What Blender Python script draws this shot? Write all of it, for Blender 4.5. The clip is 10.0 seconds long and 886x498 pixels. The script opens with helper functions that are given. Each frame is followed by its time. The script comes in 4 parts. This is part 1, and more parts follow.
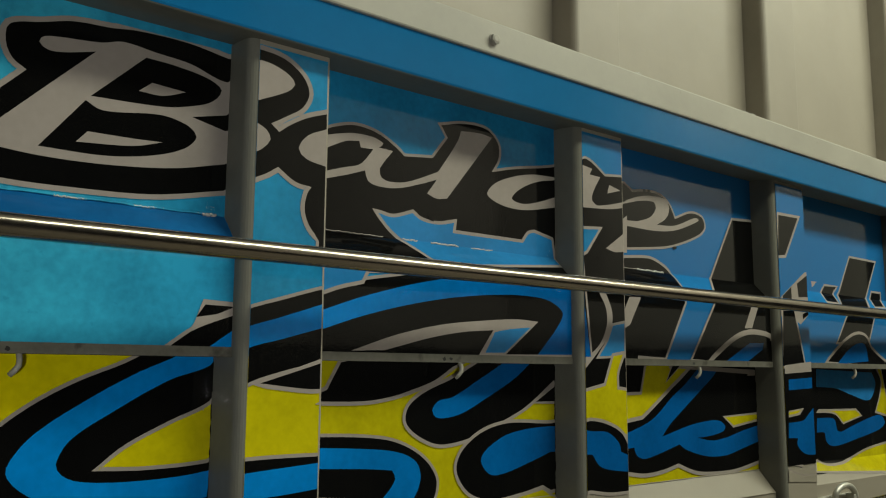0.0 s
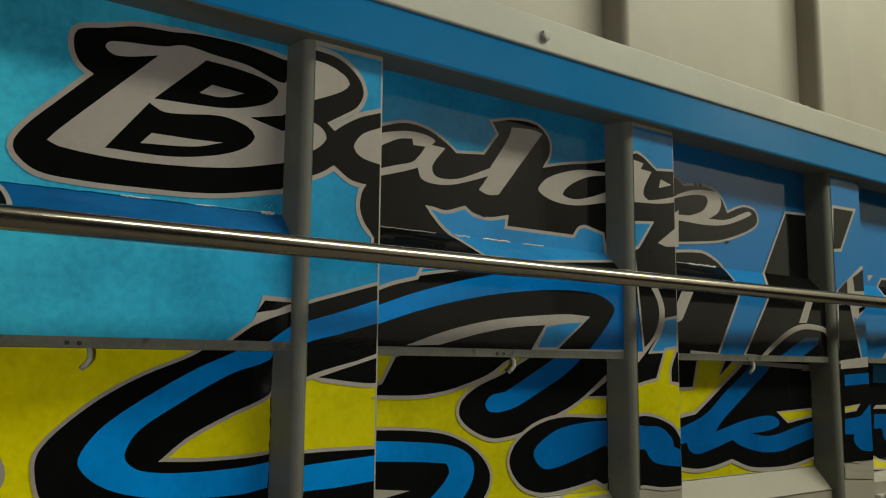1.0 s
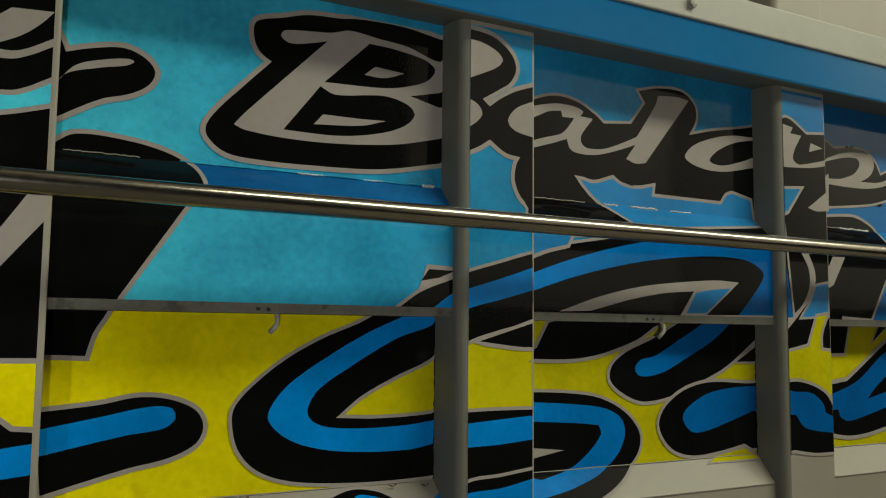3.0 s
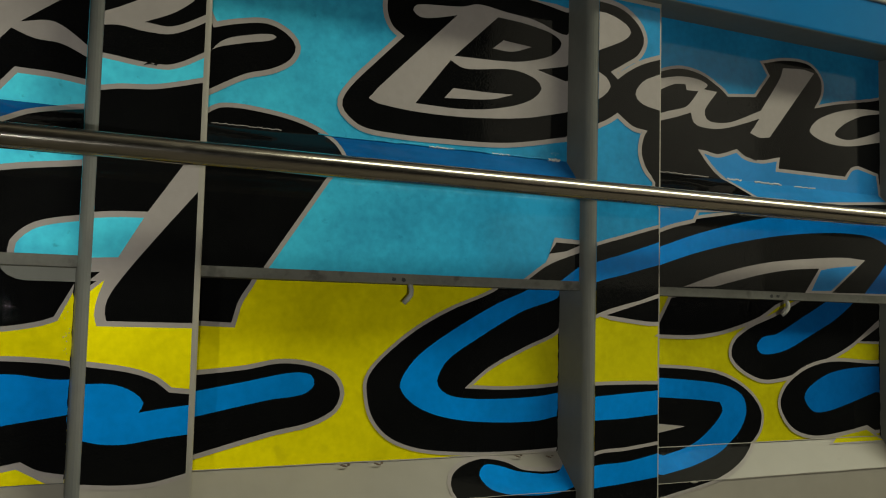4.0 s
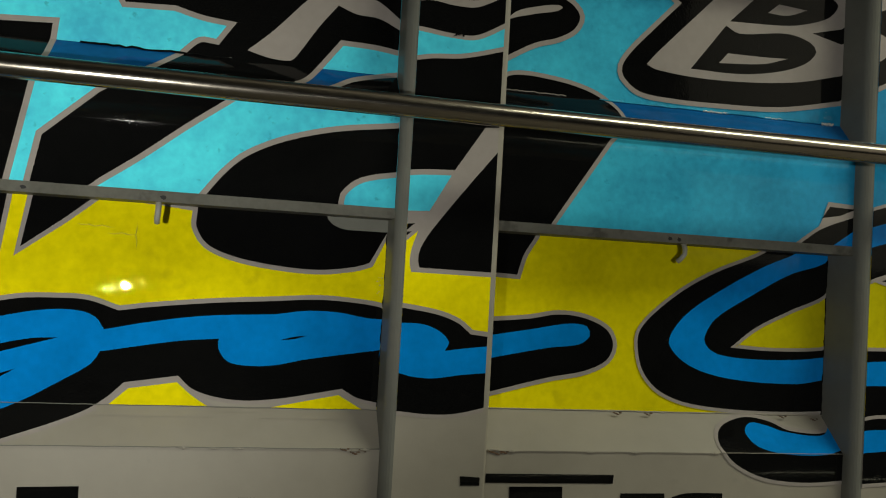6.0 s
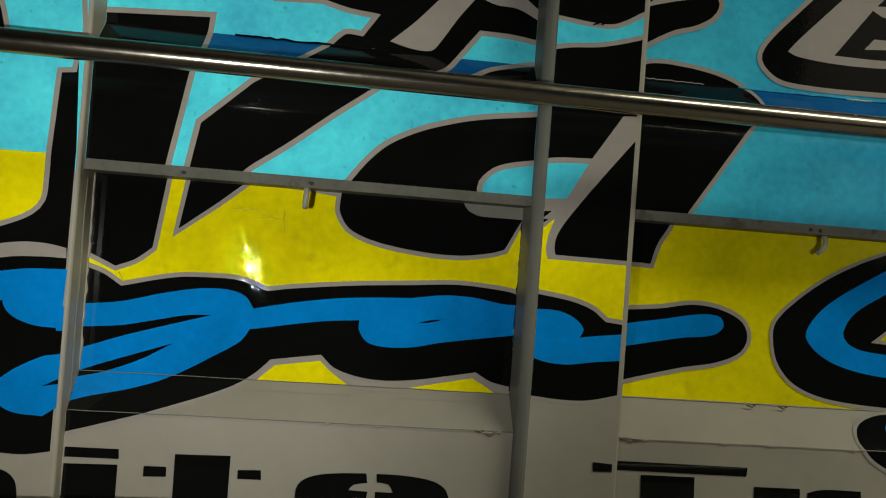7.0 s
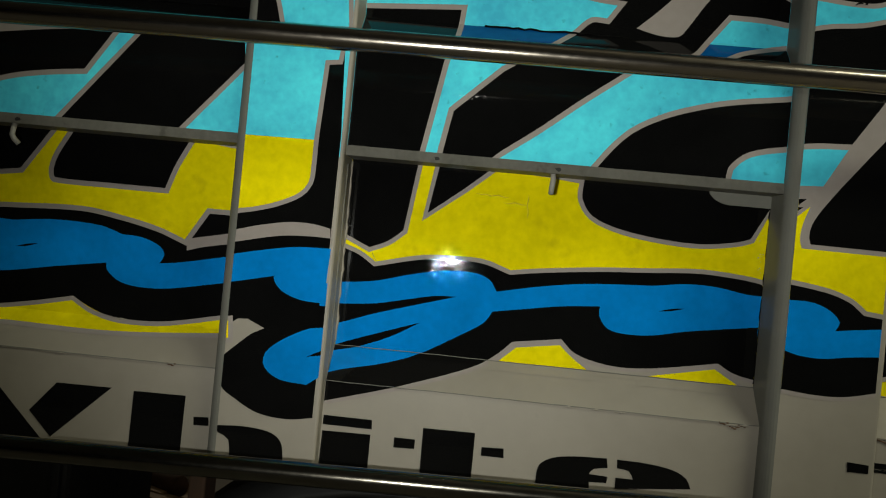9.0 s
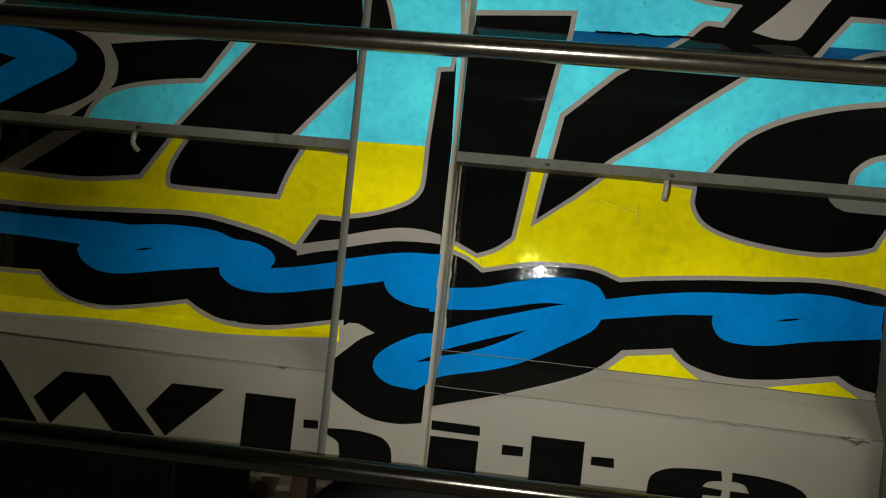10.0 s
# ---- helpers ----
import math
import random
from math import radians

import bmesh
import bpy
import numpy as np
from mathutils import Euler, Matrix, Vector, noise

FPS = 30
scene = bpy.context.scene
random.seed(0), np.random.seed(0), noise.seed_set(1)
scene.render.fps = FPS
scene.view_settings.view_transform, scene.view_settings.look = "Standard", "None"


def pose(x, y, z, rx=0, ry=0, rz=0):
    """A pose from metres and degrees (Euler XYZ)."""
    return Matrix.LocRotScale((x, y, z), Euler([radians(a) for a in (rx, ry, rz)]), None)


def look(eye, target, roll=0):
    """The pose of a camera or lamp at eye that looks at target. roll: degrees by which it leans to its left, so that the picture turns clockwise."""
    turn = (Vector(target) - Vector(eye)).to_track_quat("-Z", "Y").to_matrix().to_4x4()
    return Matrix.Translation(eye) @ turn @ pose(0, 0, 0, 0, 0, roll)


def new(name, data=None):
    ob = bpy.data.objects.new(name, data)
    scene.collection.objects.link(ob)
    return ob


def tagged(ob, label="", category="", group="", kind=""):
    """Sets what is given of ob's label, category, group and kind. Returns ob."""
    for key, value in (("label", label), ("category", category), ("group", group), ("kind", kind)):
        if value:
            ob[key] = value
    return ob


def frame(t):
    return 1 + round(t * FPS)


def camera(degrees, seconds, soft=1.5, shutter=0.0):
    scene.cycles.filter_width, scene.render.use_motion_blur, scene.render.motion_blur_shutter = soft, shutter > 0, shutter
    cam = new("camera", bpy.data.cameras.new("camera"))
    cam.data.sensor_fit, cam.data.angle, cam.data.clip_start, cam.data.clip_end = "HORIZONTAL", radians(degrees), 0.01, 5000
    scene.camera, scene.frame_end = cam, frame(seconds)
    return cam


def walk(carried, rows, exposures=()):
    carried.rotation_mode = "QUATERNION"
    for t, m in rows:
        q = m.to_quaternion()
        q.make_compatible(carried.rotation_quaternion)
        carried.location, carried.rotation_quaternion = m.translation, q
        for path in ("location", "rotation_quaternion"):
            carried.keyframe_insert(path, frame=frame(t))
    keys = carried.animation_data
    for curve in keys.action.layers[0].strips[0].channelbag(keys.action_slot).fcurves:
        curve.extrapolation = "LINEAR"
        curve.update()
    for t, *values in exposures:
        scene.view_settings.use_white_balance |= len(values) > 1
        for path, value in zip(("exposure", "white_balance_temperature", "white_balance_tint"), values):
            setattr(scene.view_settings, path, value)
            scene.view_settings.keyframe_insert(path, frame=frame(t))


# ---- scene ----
cam = camera(54.0, 10.0, soft=1.1)
PATH = [
    (0, (0.693, -1.06, 1.473), (1.963, 0.459, 1.751), 0.4),
    (0.5, (0.684, -1.063, 1.475), (1.914, 0.491, 1.743), 0.5),
    (1, (0.674, -1.064, 1.473), (1.865, 0.521, 1.738), 0.5),
    (1.5, (0.669, -1.066, 1.479), (1.815, 0.554, 1.73), 0.6),
    (2, (0.659, -1.076, 1.482), (1.765, 0.574, 1.716), 0.6),
    (2.5, (0.642, -1.078, 1.479), (1.691, 0.611, 1.689), 0.7),
    (2.7, (0.623, -1.084, 1.474), (1.64, 0.626, 1.678), 0.6),
    (3.8, (0.537, -1.051, 1.46), (1.396, 0.749, 1.609), 1.2),
    (4, (0.518, -1.048, 1.456), (1.35, 0.765, 1.597), 1.4),
    (4.5, (0.473, -1.049, 1.451), (1.229, 0.8, 1.564), 1.8),
    (5, (0.425, -1.048, 1.441), (1.104, 0.831, 1.537), 2.2),
    (5.5, (0.389, -1.057, 1.432), (0.963, 0.857, 1.512), 2.8),
    (6, (0.363, -1.07, 1.425), (0.82, 0.876, 1.489), 3.3),
    (6.2, (0.346, -1.064, 1.423), (0.773, 0.889, 1.48), 3.5),
    (7.3, (0.298, -1.085, 1.411), (0.469, 0.907, 1.432), 4.6),
    (7.5, (0.289, -1.087, 1.408), (0.418, 0.909, 1.424), 4.8),
    (8, (0.256, -1.091, 1.396), (0.301, 0.909, 1.412), 5.2),
    (8.5, (0.235, -1.093, 1.393), (0.185, 0.906, 1.396), 5.4),
    (9, (0.208, -1.092, 1.383), (0.078, 0.904, 1.389), 5.5),
    (9.5, (0.174, -1.093, 1.374), (-0.027, 0.897, 1.383), 5.7),
    (10, (0.155, -1.096, 1.372), (-0.131, 0.884, 1.387), 5.9),
]
walk(cam, [(t, look(eye, target, roll)) for t, eye, target, roll in PATH],
     exposures=[(0, 0.12), (2.5, 0.09), (5, -0.03), (6, -0.18), (7.5, -0.27), (8.5, -0.3), (9.2, -0.28), (10, -0.18)])

from mathutils.geometry import tessellate_polygon

# ---- world and lamps ----
world = bpy.data.worlds.new("night")
scene.world = world
world.use_nodes = True
world.node_tree.nodes["Background"].inputs[0].default_value = (0.5, 0.55, 0.6, 1)
world.node_tree.nodes["Background"].inputs[1].default_value = 0.0
scene.view_settings.exposure = 0.0


def lamp(name, kind, watts, m, colour, size=0.1, length=None):
    data = bpy.data.lights.new(name, kind)
    data.energy, data.color = watts, colour
    if kind == "AREA":
        data.shape, data.size, data.size_y = "RECTANGLE", length or size, size
    else:
        data.shadow_soft_size = size
    ob = new(name, data)
    ob.matrix_world = m
    return ob


# fixed spots for one carried torch; the second, on the far bays, is added
for name, watts, at, to, cone in (("torch", 39, (0.085, -1.15, 1.362), (0.12, 0.0, 1.45), 63), ("torch_stand_in", 37, (0.34, -1.75, 1.385), (1.30, 0.0, 1.65), 56)):
    torch = lamp(name, "SPOT", watts, look(at, to), (0.985, 1.0, 0.92), 0.005)
    torch.data.spot_size, torch.data.spot_blend = radians(cone), 1.0
TUBE = (4.0, -2.0, 4.1)
lamp("tube_light", "AREA", 140, look(TUBE, (4.0, 0.0, 1.5)), (0.97, 1.0, 0.78), 0.5, 4.4)
# added fill: lights the ceiling so that it brightens the sills
lamp("ceiling_fill", "AREA", 25, look((3.0, -1.1, 3.5), (3.0, -0.9, 4.2)), (1.0, 0.97, 0.80), 0.26, 6.0)
# added fill: lights the inner wall that the black paint mirrors
lamp("wall_fill", "AREA", 45, look((5.2, -2.2, 3.6), (5.2, -4.4, 2.4)), (1.0, 0.97, 0.82), 0.3, 1.4)
lamp("yard_lamp", "POINT", 60, Matrix.Translation((-2.5, 6.5, 3.0)), (1.0, 0.9, 0.7), 0.1)

# ---- materials ----
MATS, SHADES = {}, {}


def material(name, colour, rough=0.4, metal=0.0, mottle=0.12, scale=6.0, bump=0.0, bump_scale=120.0, coat=0.0, blemish=None):
    if name in MATS:
        return MATS[name]
    m = bpy.data.materials.new(name)
    m.use_nodes = True
    n, l = m.node_tree.nodes, m.node_tree.links
    b = n["Principled BSDF"]
    b.inputs["Metallic"].default_value = metal
    b.inputs["Coat Weight"].default_value = coat
    b.inputs["Coat Roughness"].default_value = 0.0
    if coat:
        b.inputs["Specular IOR Level"].default_value = 0.0
    geo = n.new("ShaderNodeNewGeometry")
    big, fine = n.new("ShaderNodeTexNoise"), n.new("ShaderNodeTexNoise")
    big.inputs["Scale"].default_value, big.inputs["Detail"].default_value = scale, 6
    fine.inputs["Scale"].default_value, fine.inputs["Detail"].default_value = scale * 9, 4
    for t in (big, fine):
        l.new(geo.outputs["Position"], t.inputs["Vector"])
    add = n.new("ShaderNodeMath")
    add.operation = "MULTIPLY_ADD"
    l.new(fine.outputs[0], add.inputs[0])
    add.inputs[1].default_value = 0.45
    l.new(big.outputs[0], add.inputs[2])
    ramp = n.new("ShaderNodeMapRange")
    ramp.inputs[1].default_value, ramp.inputs[2].default_value = 0.5, 0.95
    l.new(add.outputs[0], ramp.inputs[0])
    mix = n.new("ShaderNodeMix")
    mix.data_type = "RGBA"
    l.new(ramp.outputs[0], mix.inputs[0])
    mix.inputs[6].default_value = (*[c * (1 - mottle) for c in colour], 1)
    mix.inputs[7].default_value = (*[min(1, c * (1 + mottle)) for c in colour], 1)
    out = mix.outputs[2]
    if blemish:
        # sparse grime specks and smears of their own shape; on sky blue, drawn dent shading
        spot = n.new("ShaderNodeTexNoise")
        spot.inputs["Scale"].default_value, spot.inputs["Detail"].default_value = blemish[1], 8
        l.new(geo.outputs["Position"], spot.inputs["Vector"])
        cut = n.new("ShaderNodeMapRange")
        cut.inputs[1].default_value, cut.inputs[2].default_value, cut.inputs[4].default_value = blemish[2], blemish[2] + 0.08, blemish[3]
        l.new(spot.outputs[0], cut.inputs[0])
        blot = n.new("ShaderNodeMix")
        blot.data_type = "RGBA"
        l.new(cut.outputs[0], blot.inputs[0])
        l.new(out, blot.inputs[6])
        blot.inputs[7].default_value = (*blemish[0], 1)
        out = blot.outputs[2]
    l.new(out, b.inputs["Base Color"])
    rr = n.new("ShaderNodeMapRange")
    rr.inputs[3].default_value, rr.inputs[4].default_value = rough * 0.75, rough * 1.3
    l.new(fine.outputs[0], rr.inputs[0])
    l.new(rr.outputs[0], b.inputs["Roughness"])
    if bump:
        peel = n.new("ShaderNodeTexNoise")
        peel.inputs["Scale"].default_value, peel.inputs["Detail"].default_value = bump_scale, 3
        l.new(geo.outputs["Position"], peel.inputs["Vector"])
        bp = n.new("ShaderNodeBump")
        bp.inputs["Strength"].default_value, bp.inputs["Distance"].default_value = bump, 0.002
        l.new(peel.outputs[0], bp.inputs["Height"])
        if coat:
            # slow waves of the sheet metal, and sparse dust specks caught in the lacquer
            wave, speck, cut = n.new("ShaderNodeTexNoise"), n.new("ShaderNodeTexNoise"), n.new("ShaderNodeMapRange")
            wave.inputs["Scale"].default_value, wave.inputs["Detail"].default_value = 8, 1
            speck.inputs["Scale"].default_value, speck.inputs["Detail"].default_value = 360, 1
            cut.inputs[1].default_value, cut.inputs[2].default_value = 0.55, 0.9
            below = None
            for tex, strength, depth in ((wave, 0.028, 0.02), (speck, 0.03, 0.002)):
                l.new(geo.outputs["Position"], tex.inputs["Vector"])
                extra = n.new("ShaderNodeBump")
                extra.inputs["Strength"].default_value, extra.inputs["Distance"].default_value = strength, depth
                if tex is speck:
                    l.new(tex.outputs[0], cut.inputs[0])
                    l.new(cut.outputs[0], extra.inputs["Height"])
                else:
                    l.new(tex.outputs[0], extra.inputs["Height"])
                if below:
                    l.new(below.outputs[0], extra.inputs["Normal"])
                below = extra
            l.new(below.outputs[0], bp.inputs["Normal"])
        l.new(bp.outputs[0], b.inputs["Normal"])
        l.new(bp.outputs[0], b.inputs["Coat Normal"])
    MATS[name], SHADES[name] = m, ramp
    return m


def gradient_paint(name, left, right, x0, x1, blemish=None, rough=0.35, mottle=0.17, last=None):
    """Paint fading from one colour to another along the body, some fades being light falloff."""
    m = material(name, left, rough, mottle=mottle, scale=10, bump=0.011, bump_scale=300, coat=0.65, blemish=blemish)
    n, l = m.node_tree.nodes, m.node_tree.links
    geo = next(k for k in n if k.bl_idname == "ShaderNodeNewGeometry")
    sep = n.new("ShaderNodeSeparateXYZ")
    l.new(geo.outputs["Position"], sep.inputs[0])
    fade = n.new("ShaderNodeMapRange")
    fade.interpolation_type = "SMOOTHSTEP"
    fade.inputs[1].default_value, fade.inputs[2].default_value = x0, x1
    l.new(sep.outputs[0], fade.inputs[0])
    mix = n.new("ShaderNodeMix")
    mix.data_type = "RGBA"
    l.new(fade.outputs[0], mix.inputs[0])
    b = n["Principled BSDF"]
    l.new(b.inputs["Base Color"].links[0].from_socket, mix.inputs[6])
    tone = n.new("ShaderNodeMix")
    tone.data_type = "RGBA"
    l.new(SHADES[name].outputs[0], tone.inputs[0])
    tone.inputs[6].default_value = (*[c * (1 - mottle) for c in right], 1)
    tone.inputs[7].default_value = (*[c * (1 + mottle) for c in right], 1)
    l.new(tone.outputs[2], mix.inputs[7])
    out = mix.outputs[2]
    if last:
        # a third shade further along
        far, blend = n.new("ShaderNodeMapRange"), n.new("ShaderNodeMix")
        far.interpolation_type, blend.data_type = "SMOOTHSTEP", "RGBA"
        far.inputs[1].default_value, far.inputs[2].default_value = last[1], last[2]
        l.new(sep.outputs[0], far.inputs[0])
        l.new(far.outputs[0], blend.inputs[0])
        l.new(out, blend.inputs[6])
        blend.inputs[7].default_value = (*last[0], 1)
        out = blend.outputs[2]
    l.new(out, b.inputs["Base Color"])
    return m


# airbrushed cyan to blue; part of its darkening is light falloff
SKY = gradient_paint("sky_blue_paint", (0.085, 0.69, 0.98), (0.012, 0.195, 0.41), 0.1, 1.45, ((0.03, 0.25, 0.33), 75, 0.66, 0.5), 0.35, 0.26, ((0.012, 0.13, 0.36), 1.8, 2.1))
# yellow and blue darken to the right: light falloff put into the colour
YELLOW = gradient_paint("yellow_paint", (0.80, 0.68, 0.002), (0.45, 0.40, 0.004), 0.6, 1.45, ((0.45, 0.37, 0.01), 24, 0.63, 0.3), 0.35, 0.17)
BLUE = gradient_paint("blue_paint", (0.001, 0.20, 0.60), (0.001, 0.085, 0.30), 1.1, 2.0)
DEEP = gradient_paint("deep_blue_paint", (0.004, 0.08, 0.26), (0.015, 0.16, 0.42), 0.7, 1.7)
MID_BLUE = material("mid_blue_paint", (0.022, 0.19, 0.46), 0.35, mottle=0.12, scale=9, bump=0.011, bump_scale=300, coat=0.65)
SILVER = material("silver_grey_paint", (0.30, 0.265, 0.245), 0.35, mottle=0.08, scale=10, bump=0.011, bump_scale=300, coat=0.5)
BLACK = material("black_paint", (0.004, 0.004, 0.004), 0.3, mottle=0.2, scale=9, bump=0.011, bump_scale=300, coat=0.7)
WHITE = material("white_body_paint", (0.275, 0.247, 0.202), 0.5, mottle=0.07, scale=5, bump=0.05, bump_scale=140, coat=0.0, blemish=((0.22, 0.2, 0.17), 34, 0.69, 0.4))
GREY = material("grey_body_paint", (0.168, 0.166, 0.144), 0.36, mottle=0.08, scale=6, bump=0.05, bump_scale=140, coat=0.3, blemish=((0.15, 0.14, 0.12), 34, 0.7, 0.4))
WORN = material("worn_grey_paint", (0.135, 0.13, 0.112), 0.42, mottle=0.2, scale=16, bump=0.08, bump_scale=140, coat=0.15, blemish=((0.05, 0.045, 0.04), 28, 0.62, 0.6))
BEAM = material("beam_blue_paint", (0.008, 0.125, 0.31), 0.4, mottle=0.07, scale=4, bump=0.05, bump_scale=140, coat=0.4)
LIGHT = material("light_grey_paint", (0.32, 0.305, 0.265), 0.5, mottle=0.08, scale=6, bump=0.05, bump_scale=140, coat=0.0, blemish=((0.15, 0.14, 0.12), 34, 0.7, 0.4))
STEEL = material("polished_steel", (0.30, 0.265, 0.225), 0.20, metal=1.0, mottle=0.05, scale=14)
ZINC = material("zinc_plate", (0.55, 0.54, 0.49), 0.45, metal=0.6, mottle=0.12, scale=30)
# darker than the upper tube's steel, about as smooth
DARK_STEEL = material("dark_steel", (0.13, 0.12, 0.10), 0.18, metal=1.0, mottle=0.12, scale=14)
RUBBER = material("tyre_rubber", (0.012, 0.012, 0.012), 0.8, mottle=0.3, scale=20, bump=0.2)
CHASSIS = material("chassis_black", (0.015, 0.015, 0.014), 0.7, mottle=0.3, scale=12)
CONCRETE = material("concrete_floor", (0.22, 0.20, 0.17), 0.85, mottle=0.3, scale=1.4, bump=0.3, bump_scale=40)
DARK = material("unseen_dark_wall", (0.02, 0.02, 0.022), 0.9, mottle=0.3, scale=2)
PLASTER = material("workshop_plaster", (0.42, 0.40, 0.36), 0.9, mottle=0.15, scale=1.2, bump=0.15, bump_scale=30)
# pale filler colour that also draws glints on seams and corners
GLINT = material("pale_glint_filler", (0.5, 0.5, 0.48), 0.12, mottle=0.2, scale=40)
RUST = material("rusty_brown_steel", (0.10, 0.055, 0.03), 0.8, mottle=0.35, scale=16)
CEILING = material("ceiling_paint", (0.26, 0.25, 0.22), 0.9, mottle=0.2, scale=1.0)
TIMBER = material("raw_timber", (0.36, 0.24, 0.13), 0.7, mottle=0.3, scale=10)
CRACK = material("cracked_filler", (0.5, 0.43, 0.01), 0.7, mottle=0.3, scale=60)
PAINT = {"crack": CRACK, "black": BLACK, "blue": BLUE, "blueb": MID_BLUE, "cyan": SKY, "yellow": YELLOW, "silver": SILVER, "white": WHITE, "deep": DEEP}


# ---- mesh helpers ----
def part(name, bm, mats, parent=None, label="", smooth=False):
    me = bpy.data.meshes.new(name)
    bm.to_mesh(me)
    bm.free()
    for m in mats if isinstance(mats, (list, tuple)) else [mats]:
        me.materials.append(m)
    if smooth:
        for p in me.polygons:
            p.use_smooth = True
    ob = new(name, me)
    if parent:
        ob.parent = parent
    if label:
        ob["label"] = label
    return ob


def box(bm, x0, x1, y0, y1, z0, z1, bevel=0.0, seg=2):
    r = bmesh.ops.create_cube(bm, size=1, matrix=Matrix.Translation(((x0 + x1) / 2, (y0 + y1) / 2, (z0 + z1) / 2)) @ Matrix.Diagonal((x1 - x0, y1 - y0, z1 - z0, 1)))
    if bevel:
        es = list({e for v in r["verts"] for e in v.link_edges})
        bmesh.ops.bevel(bm, geom=es, offset=bevel, segments=seg, affect="EDGES", profile=0.5)
    return bm


def extrude_x(profile, x0, x1, closed=True, cuts=1):
    """A profile of (y, z) swept along x."""
    bm = bmesh.new()
    rows = []
    for i in range(cuts + 1):
        x = x0 + (x1 - x0) * i / cuts
        rows.append([bm.verts.new((x, y, z)) for y, z in profile])
    n = len(profile)
    for a, b in zip(rows, rows[1:]):
        for i in range(n if closed else n - 1):
            j = (i + 1) % n
            bm.faces.new((a[i], b[i], b[j], a[j]))
    if closed:
        bm.faces.new(rows[0])
        bm.faces.new(rows[-1][::-1])
    bmesh.ops.recalc_face_normals(bm, faces=bm.faces)
    return bm


def extrude_z(profile, z0, z1):
    """A closed profile of (x, y) swept upwards."""
    bm = bmesh.new()
    a = [bm.verts.new((x, y, z0)) for x, y in profile]
    b = [bm.verts.new((x, y, z1)) for x, y in profile]
    n = len(profile)
    for i in range(n):
        j = (i + 1) % n
        bm.faces.new((a[i], a[j], b[j], b[i]))
    bm.faces.new(a[::-1])
    bm.faces.new(b)
    bmesh.ops.recalc_face_normals(bm, faces=bm.faces)
    return bm


def sweep(points, radius, sides=14, caps=True):
    """A round bar along a line of points."""
    bm = bmesh.new()
    pts = [Vector(p) for p in points]
    rings = []
    side = None
    for i, p in enumerate(pts):
        d = (pts[min(i + 1, len(pts) - 1)] - pts[max(i - 1, 0)]).normalized()
        if side is None:
            side = d.orthogonal().normalized()
        side = (side - d * side.dot(d)).normalized()
        up = d.cross(side)
        rings.append([bm.verts.new(p + (side * math.cos(a) + up * math.sin(a)) * radius) for a in [2 * math.pi * k / sides for k in range(sides)]])
    for a, b in zip(rings, rings[1:]):
        for i in range(sides):
            j = (i + 1) % sides
            bm.faces.new((a[i], a[j], b[j], b[i]))
    if caps:
        bm.faces.new(rings[0][::-1])
        bm.faces.new(rings[-1])
    bmesh.ops.recalc_face_normals(bm, faces=bm.faces)
    return bm


# ---- the truck body's side ----
P, WIDE = 0.68, 0.135          # pitch of the pillars, width of one
TOP, FOLD, KNEE, SILL, TOE, BOT = 1.925, 1.685, 1.645, 1.250, 1.203, 1.085
Y_RAIL = 0.024
DEPTHS = {-1: (0.058, 0.018, 0.066), 0: (0.058, 0.018, 0.065), 1: (0.060, 0.023, 0.076), 2: (0.058, 0.020, 0.064)}
SILLS = {0: 1.2455}
LEDGES = {-1: 1.511, 0: 1.508, 1: 1.503}
BAYS = range(-2, 6)
SPAN = {k: (k * P - WIDE, k * P) for k in range(-2, 8)}     # left and right edge of each pillar
SPAN.update({0: (-0.143, 0.0), 1: (0.5525, 0.687), 2: (1.229, 1.3595), 4: (2.602, 2.75), 5: (3.32, 3.46), 6: (4.03, 4.17), 7: (4.74, 4.88)})
truck = tagged(new("truck_body"), "truck cargo body, painted steel side with airbrushed lettering and steel rails", "truck")


def pillar_profile(x0, x1):
    r, s = 0.014, 0.004
    p = [(x0, 0.09)]
    p += [(x0 + r - r * math.cos(a), r - r * math.sin(a)) for a in [math.pi / 2 * k / 6 for k in range(7)]]
    p += [(x1 - s + s * math.sin(a), s - s * math.cos(a)) for a in [math.pi / 2 * k / 4 for k in range(5)]]
    p += [(x1, 0.09)]
    return p


